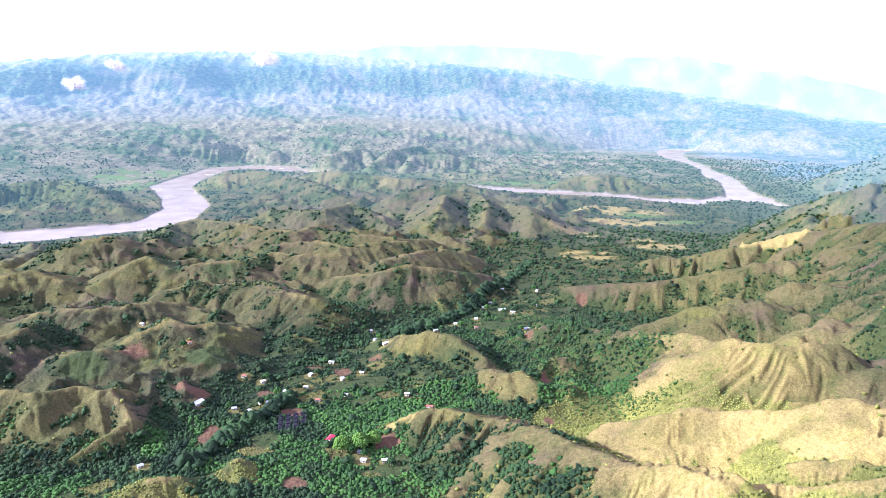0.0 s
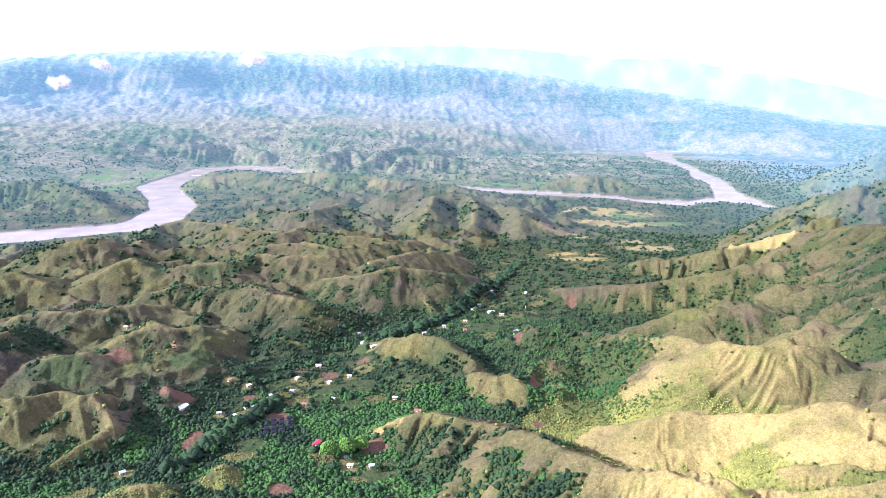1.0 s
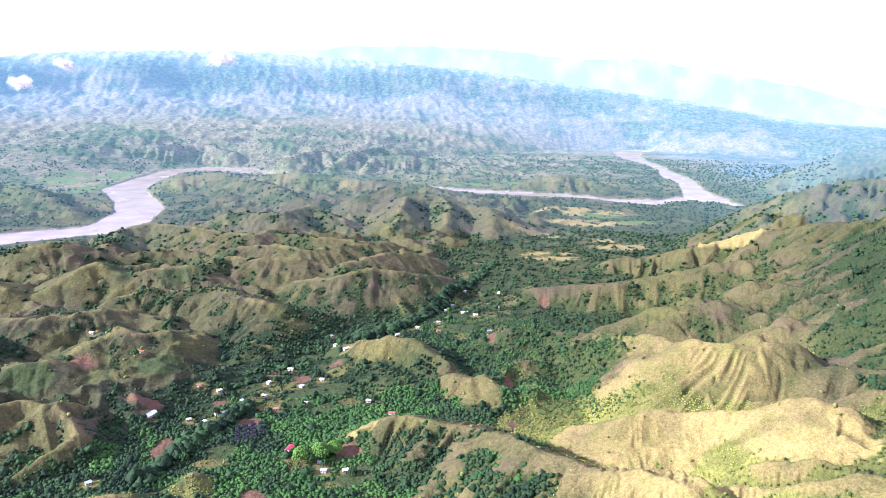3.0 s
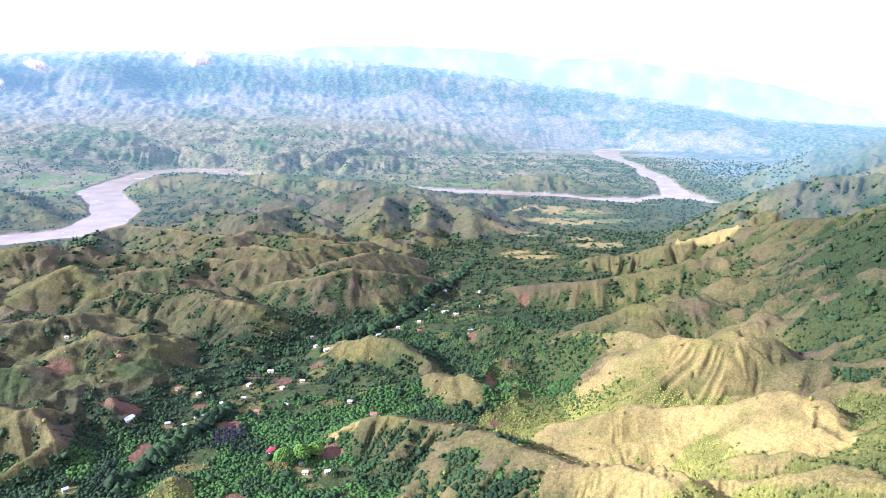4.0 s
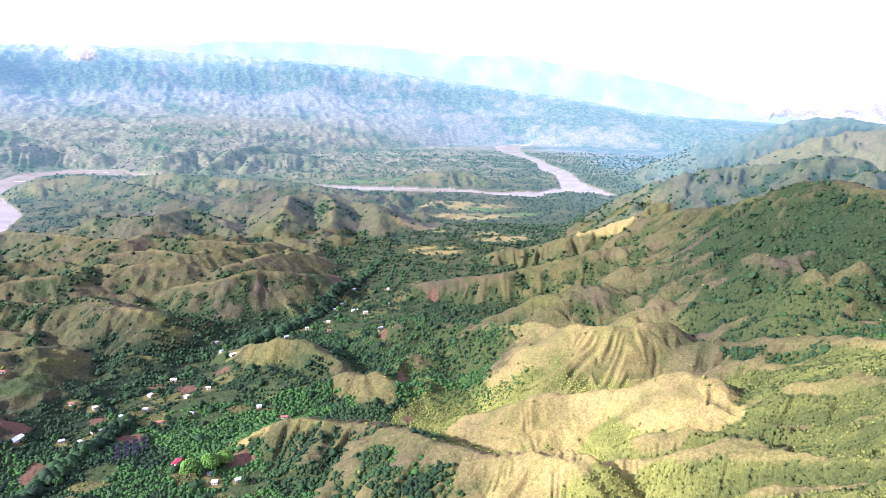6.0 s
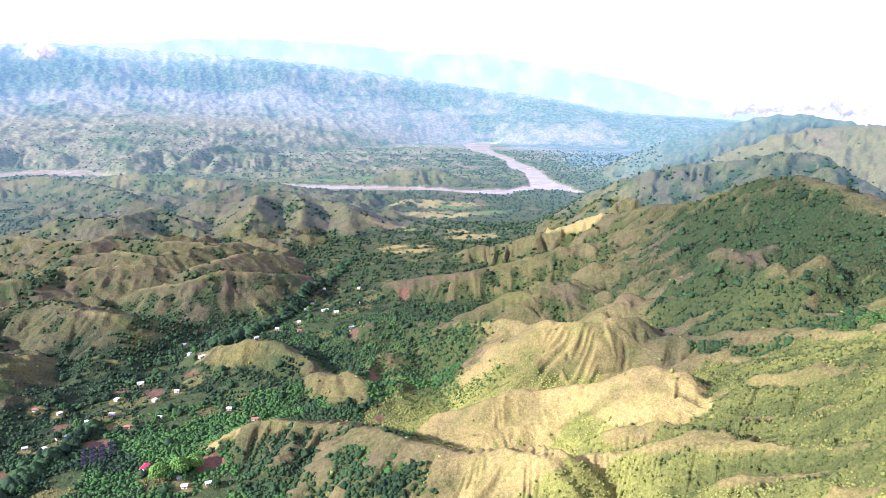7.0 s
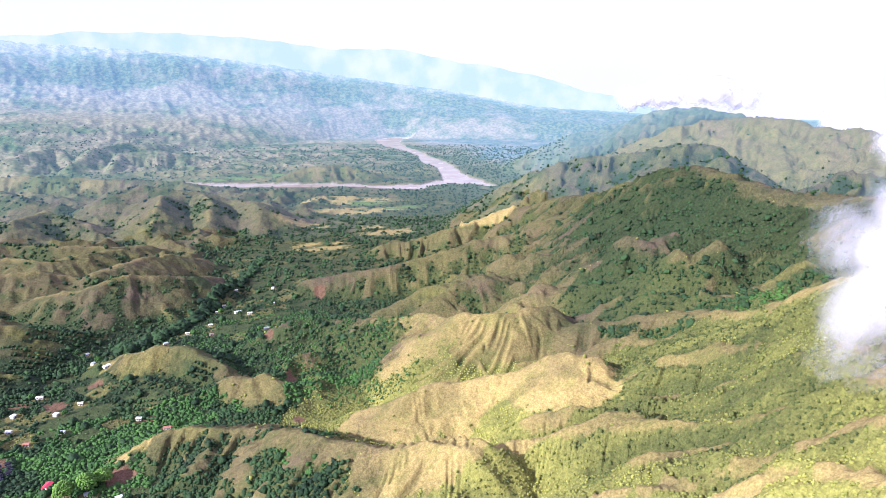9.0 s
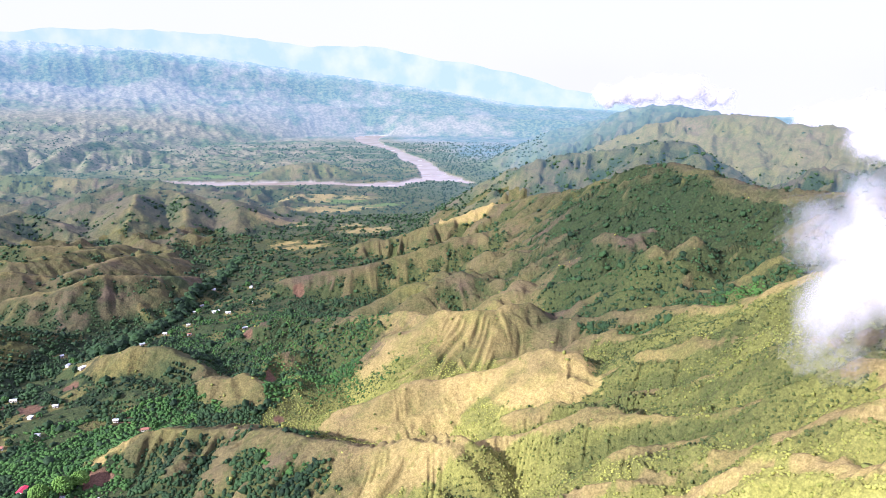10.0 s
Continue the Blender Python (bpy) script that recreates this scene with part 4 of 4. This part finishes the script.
# ---- farmhouses ----
def farmhouse(name, x, y, length, roof_material, label, turn, roof_label):
    wide, high = max(4.0, length * 0.55), 2.7
    base = new(name)
    base.matrix_world = pose(x, y, at_ground(x, y) - 0.3, 0, 0, turn)
    bm = bmesh.new()
    box(bm, 0, 0, 0, length, wide, high + 0.3)
    part("wall", bm, PLASTER, base)
    # a gabled sheet roof with eaves and thickness
    bm = bmesh.new()
    lx, ly, rise, z0, thick = length / 2 + 0.6, wide / 2 + 0.7, wide * 0.22, high + 0.15, 0.12
    outer = [(-ly, z0), (0, z0 + rise), (ly, z0), (ly, z0 + thick), (0, z0 + rise + thick), (-ly, z0 + thick)]
    ends = [[bm.verts.new((sx * lx, py, pz)) for py, pz in outer] for sx in (-1, 1)]
    for k in range(6):
        j = (k + 1) % 6
        bm.faces.new((ends[0][k], ends[0][j], ends[1][j], ends[1][k]))
    for e in ends:
        bm.faces.new((e[0], e[1], e[4], e[5]))
        bm.faces.new((e[1], e[2], e[3], e[4]))
    bmesh.ops.recalc_face_normals(bm, faces=bm.faces)
    part("roof", bm, roof_material, base, roof_label)
    for sx in (-1, 1):
        bm = bmesh.new()
        v = [bm.verts.new((sx * (length / 2 - 0.02), py, pz)) for py, pz in ((-wide / 2, z0), (wide / 2, z0), (0, z0 + wide * 0.18))]
        bm.faces.new(v)
        part("gable", bm, PLASTER, base)
    bm = bmesh.new()
    box(bm, 0.1 * length, -wide / 2 - 0.02, 0.3, 0.95, 0.08, 2.0)
    part("door", bm, TIMBER, base)
    for k in (-0.3, 0.34):
        bm = bmesh.new()
        box(bm, k * length, -wide / 2 - 0.02, 1.2, 1.1, 0.08, 1.0)
        part("window", bm, TIMBER, base)
    return tagged(base, label, "house", "farmhouses")


house_rng = random.Random(5)


def cottage(x, y, length):
    turn = house_rng.choice((-25, -10, 15, 40, 65))
    kind = house_rng.random()
    if kind < 0.72:
        return farmhouse("farmhouse", x, y, length, WHITE_ROOF, "small whitewashed farmhouse with a pale metal roof among trees", turn, "pale metal sheet roof")
    if kind < 0.88:
        return farmhouse("farmhouse", x, y, length, GREY_ROOF, "small farmhouse with a grey metal roof among trees", turn, "grey metal sheet roof")
    return farmhouse("farmhouse", x, y, length, CLAY_ROOF, "small farmhouse with a brown clay tile roof", turn, "brown clay tile roof")


cottage(-283, 739, 14)
cottage(-240, 735, 5)
cottage(-222, 728, 6)
cottage(-213, 751, 5)
cottage(-204, 751, 5)
cottage(-228, 657, 5)
cottage(-296, 612, 5)
cottage(-194, 781, 6)
cottage(-171, 835, 5)
cottage(-150, 876, 7)
cottage(-251, 817, 5)
cottage(-226, 811, 5)
cottage(-169, 796, 5)
cottage(-128, 821, 5)
cottage(-105, 841, 5)
cottage(-117, 772, 5)
cottage(-148, 760, 5)
cottage(-83, 640, 7)
cottage(-58, 624, 5)
cottage(-79, 625, 5)
cottage(-43, 777, 5)
cottage(-15, 743, 7)
cottage(-80, 911, 8)
cottage(99, 1111, 10)
cottage(116, 1097, 7)
cottage(129, 1015, 7)
cottage(110, 1230, 5)
cottage(173, 1231, 5)
cottage(158, 1139, 5)
cottage(82, 1155, 5)
cottage(56, 1120, 5)
cottage(69, 1126, 5)
cottage(54, 1065, 5)
cottage(52, 1020, 5)
cottage(-11, 1004, 6)
cottage(-16, 1046, 5)
cottage(-69, 970, 6)
cottage(-98, 943, 5)
cottage(-110, 999, 5)
cottage(20, 1040, 5)
cottage(-435, 953, 5)
cottage(-337, 870, 5)
farmhouse("farmhouse", -119, 669, 10, RED_ROOF, "farmhouse with a bright red roof beside round trees", 70, "bright red roof")


# ---- shaded nursery ----
def nursery(x, y):
    base = new("shade_house")
    base.matrix_world = pose(x, y, at_ground(x, y), 0, 0, 18)
    for row in range(4):
        for col in range(4 if row else 3):
            px, py = (col - 1.5) * 8.2 + row * 1.0, (row - 1.5) * 9.0
            bm = bmesh.new()
            verts = box(bm, px, py, 2.3, 5.6, 6.0, 0.5)
            for v in verts:
                if v.co.z > 2.5:
                    v.co.x = px + (v.co.x - px) * 0.7
                    v.co.y = py + (v.co.y - py) * 0.7
                    v.co.z += 0.9
            part("net_panel", bm, NET, base, "black shade net panel")
            bm = bmesh.new()
            for sx in (-1, 1):
                for sy in (-1, 1):
                    bmesh.ops.create_cone(bm, segments=6, radius1=0.12, radius2=0.1, depth=2.6, cap_ends=True, matrix=Matrix.Translation((px + sx * 2.7, py + sy * 2.9, 1.2)))
            part("post_set", bm, FRAME, base)
            bm = bmesh.new()
            for sy in (-1, 1):
                box(bm, px, py + sy * 3.1, 2.35, 6.0, 0.28, 0.25)
            box(bm, px + 2.95, py, 2.35, 0.28, 6.0, 0.25)
            part("frame_rail", bm, FRAME, base)
    return tagged(base, "nursery of black shade net panels with pale rails", "shade house")


nursery(-169, 706)


# ---- round trees by the red roof ----
def round_tree(x, y, radius, seed, name="round_tree", clumps=520, leaves=None, label="round bright green tree beside the red roof", group="round trees"):
    base = new(name)
    base.matrix_world = pose(x, y, at_ground(x, y) - 0.2)
    r = random.Random(seed)
    bm = bmesh.new()
    bmesh.ops.create_cone(bm, segments=9, radius1=0.55, radius2=0.3, depth=radius, cap_ends=True, matrix=Matrix.Translation((0, 0, radius / 2)))
    for k in range(5):
        a = k * 1.26 + r.random()
        tip = Vector((math.cos(a) * radius * 0.55, math.sin(a) * radius * 0.55, radius * 1.15))
        start = Vector((0, 0, radius * 0.6))
        axis = tip - start
        m = Matrix.Translation(start + axis / 2) @ axis.to_track_quat("Z", "Y").to_matrix().to_4x4()
        bmesh.ops.create_cone(bm, segments=6, radius1=0.25, radius2=0.1, depth=axis.length, cap_ends=True, matrix=m)
    part("trunk", bm, BARK, base)
    # the crown: some hundreds of small leaf clumps round an uneven dome
    v, f = ico(1)
    gen = np.random.default_rng(seed)
    n = clumps
    d = gen.standard_normal((n, 3))
    d /= np.linalg.norm(d, axis=1)[:, None]
    d[:, 2] = np.abs(d[:, 2]) * 1.05 - 0.25
    reach = radius * (0.72 + 0.3 * gen.random(n) ** 0.6) * (1 + 0.16 * np.sin(3 * d[:, 0] + seed) * np.cos(4 * d[:, 1]))
    centre = d * reach[:, None] + (0, 0, radius * 1.05)
    size = gen.uniform(0.55, 1.25, n) * (520 / clumps) ** 0.4 * radius / 9
    verts = (v[None] * (1 + 0.3 * gen.standard_normal((n, len(v), 1)).clip(-1, 1)) * size[:, None, None] + centre[:, None]).reshape(-1, 3)
    tris = (f[None] + (np.arange(n) * len(v))[:, None, None]).reshape(-1, 3)
    crown = new("crown", mesh_from("crown", verts, tris))
    crown.data.materials.append(leaves or LIME_LEAF)
    crown.parent = base
    return tagged(base, label, "tree", group)


round_tree(-103, 643, 9.0, 1)
round_tree(-85, 647, 9.5, 2)
round_tree(-72, 658, 8.0, 3)


# ---- shade trees by the farmhouses ----
model = {}
for n, (hx, hy) in enumerate(YARDS):
    a = n * 2.4
    px, py = hx + 9.5 * math.cos(a), hy + 9.5 * math.sin(a)
    if n < 2:
        model[n] = round_tree(px, py, 4.2, 20 + n, "shade_tree", 90, (WOODS, FRESH)[n], ("dark green shade tree beside a farmhouse", "fresh green shade tree beside a farmhouse")[n], "shade trees")
    else:
        size = 0.75 + 0.5 * ((n * 7) % 10) / 10
        m = pose(px, py, at_ground(px, py) - 0.2, 0, 0, n * 50) @ Matrix.Diagonal((size, size, size, 1))
        copy_thing(model[n % 2], m)


# ---- orchard rows, tree lines, a track ----
def heights(x, y):
    return land(np.asarray(x, float), np.asarray(y, float))[0]


rows_x, rows_y = [], []


def orchard(a, b, c, d):
    """Rows of small trees over the four-cornered plot a, b, c, d."""
    a, b, c, d = (Vector(p) for p in (a, b, c, d))
    rows = max(2, int((d - a).length / 8))
    for i in range(rows + 1):
        p, q = a.lerp(d, i / rows), b.lerp(c, i / rows)
        n = max(2, int((q - p).length / 4.6))
        for k in range(n + 1):
            s = p.lerp(q, k / n)
            rows_x.append(s.x + rng.uniform(-0.4, 0.4)), rows_y.append(s.y + rng.uniform(-0.4, 0.4))


orchard((-191, 994), (-113, 994), (-107, 938), (-194, 938))
orchard((-185, 904), (-125, 904), (-138, 861), (-198, 861))
orchard((22, 858), (40, 838), (30, 828), (12, 848))
orchard((-177, 1067), (-95, 1067), (-108, 1019), (-178, 1019))
orchard((-68, 828), (4, 792), (-16, 768), (-72, 791))
orchard((38, 966), (93, 881), (79, 852), (29, 911))
rows_x, rows_y = np.array(rows_x), np.array(rows_y)
scatter("orchard_rows", np.stack([rows_x, rows_y, heights(rows_x, rows_y) + 0.2], -1), 1.9, 1, WOODS, "straight rows of small dark orchard trees", "orchard", rng)


def tree_line(name, pts, spread, count, size, label):
    p = np.array(pts, float)
    t = rng.uniform(0, len(p) - 1.001, count)
    i = t.astype(int)
    w = (t - i)[:, None]
    q = p[i] * (1 - w) + p[i + 1] * w + rng.normal(0, spread, (count, 2))
    return scatter(name, np.stack([q[:, 0], q[:, 1], heights(q[:, 0], q[:, 1])], -1), size, 2, WOODS, label, "trees", rng)


tree_line("stream_trees", [(-251, 613), (-236, 650), (-220, 686), (-198, 736), (-183, 765)], 4.5, 240, 3.6, "line of tall dark trees along a stream")
tree_line("stream_trees", [(-72, 992), (-34, 1017), (15, 1070), (65, 1161), (128, 1307), (195, 1490)], 6.0, 420, 3.8, "long line of tall dark trees along a stream")


def track(pts, half):
    bm = bmesh.new()
    p = np.array(pts, float)
    fine = np.concatenate([p[k] + (p[k + 1] - p[k]) * np.linspace(0, 1, 24, endpoint=False)[:, None] for k in range(len(p) - 1)])
    fine += 2.0 * np.stack([pn(fine[:, 0] / 30, fine[:, 1] / 30, 5), pn(fine[:, 0] / 30, fine[:, 1] / 30, 6)], -1)
    side = np.gradient(fine, axis=0)
    side = np.stack([side[:, 1], -side[:, 0]], -1) / np.linalg.norm(side, axis=1)[:, None] * half
    edges = []
    for s in (-1, 1):
        e = fine + s * side
        edges.append([bm.verts.new((x, y, z + 0.7)) for (x, y), z in zip(e, heights(e[:, 0], e[:, 1]))])
    for k in range(len(fine) - 1):
        bm.faces.new((edges[0][k], edges[1][k], edges[1][k + 1], edges[0][k + 1]))
    me = bpy.data.meshes.new("track")
    bm.to_mesh(me)
    bm.free()
    me.materials.append(DIRT)
    return tagged(new("track", me), "narrow pale dirt track between the trees", "track", kind="structure")


track([(-273, 625), (-250, 640), (-234, 654), (-219, 696), (-193, 747)], 1.6)


# ---- clouds ----
def cloud_material():
    m, t, bsdf = nodes_of("cloud")
    front = add(t, "ShaderNodeBsdfDiffuse", Color=rgb(0.96, 0.93, 0.95))
    through_it = add(t, "ShaderNodeBsdfTranslucent", Color=rgb(0.96, 0.93, 0.95))
    body, seen = t.nodes.new("ShaderNodeMixShader"), t.nodes.new("ShaderNodeMixShader")
    body.inputs[0].default_value = 0.62
    t.links.new(front.outputs[0], body.inputs[1])
    t.links.new(through_it.outputs[0], body.inputs[2])
    t.links.new(t.nodes.new("ShaderNodeBsdfTransparent").outputs[0], seen.inputs[1])
    t.links.new(body.outputs[0], seen.inputs[2])
    t.links.new(seen.outputs[0], t.nodes["Material Output"].inputs[0])
    t.nodes.remove(bsdf)
    wisps = t.nodes.new("ShaderNodeTexNoise")
    coord = t.nodes.new("ShaderNodeTexCoord")
    wisps.inputs["Scale"].default_value, wisps.inputs["Detail"].default_value = 2.0, 4.0
    place = t.nodes.new("ShaderNodeVectorMath")
    place.operation = "DIVIDE"
    t.links.new(coord.outputs["Object"], place.inputs[0])
    size = t.nodes.new("ShaderNodeAttribute")
    size.attribute_name = "breadth"
    t.links.new(size.outputs["Fac"], place.inputs[1])
    t.links.new(place.outputs[0], wisps.inputs["Vector"])
    # thin skins are torn by the wisps, the core is whole
    alpha = t.nodes.new("ShaderNodeMapRange")
    t.links.new(wisps.outputs[0], alpha.inputs[0])
    low = t.nodes.new("ShaderNodeMath")
    low.operation = "MULTIPLY_ADD"
    t.links.new(attr(t, "thickness"), low.inputs[0])
    low.inputs[1].default_value, low.inputs[2].default_value = -0.75, 0.55
    high = t.nodes.new("ShaderNodeMath")
    t.links.new(low.outputs[0], high.inputs[0])
    high.inputs[1].default_value = 0.5
    t.links.new(low.outputs[0], alpha.inputs[1])
    t.links.new(high.outputs[0], alpha.inputs[2])
    dim = t.nodes.new("ShaderNodeMath")
    dim.operation = "MULTIPLY"
    t.links.new(alpha.outputs[0], dim.inputs[0])
    t.links.new(ramp(t, attr(t, "thickness"), -0.1, 0.9), dim.inputs[1])
    t.links.new(dim.outputs[0], seen.inputs[0])
    return m


CLOUD = cloud_material()


def cloud(x, y, z, lumps, label, seed, near=False):
    """A cloud round the billows (dx, dy, dz, radius): a whole core within thinner, torn skins."""
    u, f = ico(5 if near else 4)
    out = np.zeros(len(u))
    for dx, dy, dz, radius in lumps:
        c = np.array((dx, dy, dz * 1.0))
        along = u @ c
        under = along**2 - (c @ c - radius**2)
        out = np.maximum(out, np.where(under > 0, along + np.sqrt(np.maximum(under, 0)), 0))
    breadth = float(out.max())
    out = np.maximum(out, 0.25 * breadth)
    for _ in range(2):
        out = out * (1 + 0.16 * fbm(u[:, 0] * 3 + seed, u[:, 1] * 3 + 2.3 * u[:, 2], 4, seed))
    verts, tris, thick = [], [], []
    skins = ((0.6, 0.9), (0.74, 0.5), (0.88, 0.38), (1.02, 0.28), (1.18, 0.18))
    if near:
        skins = ((0.36, 0.8), (0.48, 0.42), (0.58, 0.33), (0.68, 0.27), (0.78, 0.23), (0.89, 0.2), (1.0, 0.17), (1.12, 0.14), (1.25, 0.11), (1.4, 0.08))
    for n, (scale, amount) in enumerate(skins):
        rough = 1 + 0.10 * fbm(u[:, 0] * 6 + 9 * n, u[:, 1] * 6 + 5 * u[:, 2], 3, seed + n)
        verts.append(u * (out * scale * rough)[:, None])
        tris.append(f + n * len(u))
        thick.append(np.full(len(u), amount))
    me = mesh_from("cloud", np.concatenate(verts), np.concatenate(tris))
    me.attributes.new("thickness", "FLOAT", "POINT").data.foreach_set("value", np.concatenate(thick).astype(np.float32))
    me.attributes.new("breadth", "FLOAT", "POINT").data.foreach_set("value", np.full(len(me.vertices), breadth, np.float32))
    me.polygons.foreach_set("use_smooth", np.ones(len(me.polygons), bool))
    me.materials.append(CLOUD)
    ob = new("cloud", me)
    ob.location = (x, y, z)
    return tagged(ob, label, "cloud", "clouds")


cloud(358, 247, 305, [(-9.8, 15.0, 7.2, 17.9), (2.0, -3.0, 14.3, 25.1), (-3.9, 6.0, -28.6, 23.3), (11.7, -18.0, -14.3, 34.0), (17.6, -27.0, -43.0, 21.5), (11.7, -18.0, 32.2, 17.9), (25.5, -39.0, 7.2, 32.2)], "soft white cloud drifting against the hillside", 3, near=True)
cloud(1525, 1991, 315, [(-16.1, 12.4, 0.0, 36.6), (22.5, -17.4, 8.1, 34.6)], "white cloud lying over the far ridge", 5)
cloud(1617, 1943, 331, [(-22.0, 18.4, 0.0, 41.0), (18.8, -15.8, 10.2, 45.1)], "white cloud lying over the far ridge", 6)
cloud(1692, 1850, 341, [(-20.9, 19.3, 4.1, 40.7), (23.9, -22.0, 0.0, 44.7), (50.8, -46.8, -8.1, 28.5)], "white cloud lying over the far ridge", 8)
cloud(1804, 1798, 319, [(-17.4, 17.6, 0.0, 31.0), (17.4, -17.6, -4.1, 28.9)], "small white cloud lying over the far ridge", 15)
cloud(1808, 1430, 268, [(-16.2, 20.6, 0.0, 31.8), (13.9, -17.7, 5.6, 37.5)], "white cloud over the hazy mountain top", 7)
cloud(1827, 1322, 271, [(-21.3, 29.8, 0.0, 47.6), (23.5, -32.8, 11.0, 58.6)], "white cloud over the hazy mountain top", 17)
cloud(1587, 1053, 248, [(-8.5, 13.0, 0.0, 62.0), (25.5, -38.9, 15.5, 77.5)], "broad white cloud over the hazy mountain", 18)
cloud(-910, 3689, 510, [(-27.0, -6.7, 0.0, 34.0), (18.0, 4.4, 6.2, 37.1), (42.0, 10.4, -3.1, 24.7)], "small white cloud before the far mountains", 9)
cloud(-1614, 3550, 475, [(-20.2, -9.2, 9.5, 22.2), (5.8, 2.6, 0.0, 25.4), (26.0, 11.8, -9.5, 19.0)], "small white cloud before the far mountains", 11)
cloud(-1742, 3376, 388, [(-19.2, -9.9, 0.0, 27.8), (13.7, 7.1, 6.2, 30.9), (30.2, 15.6, -9.3, 18.5)], "small white cloud before the far mountains", 13)
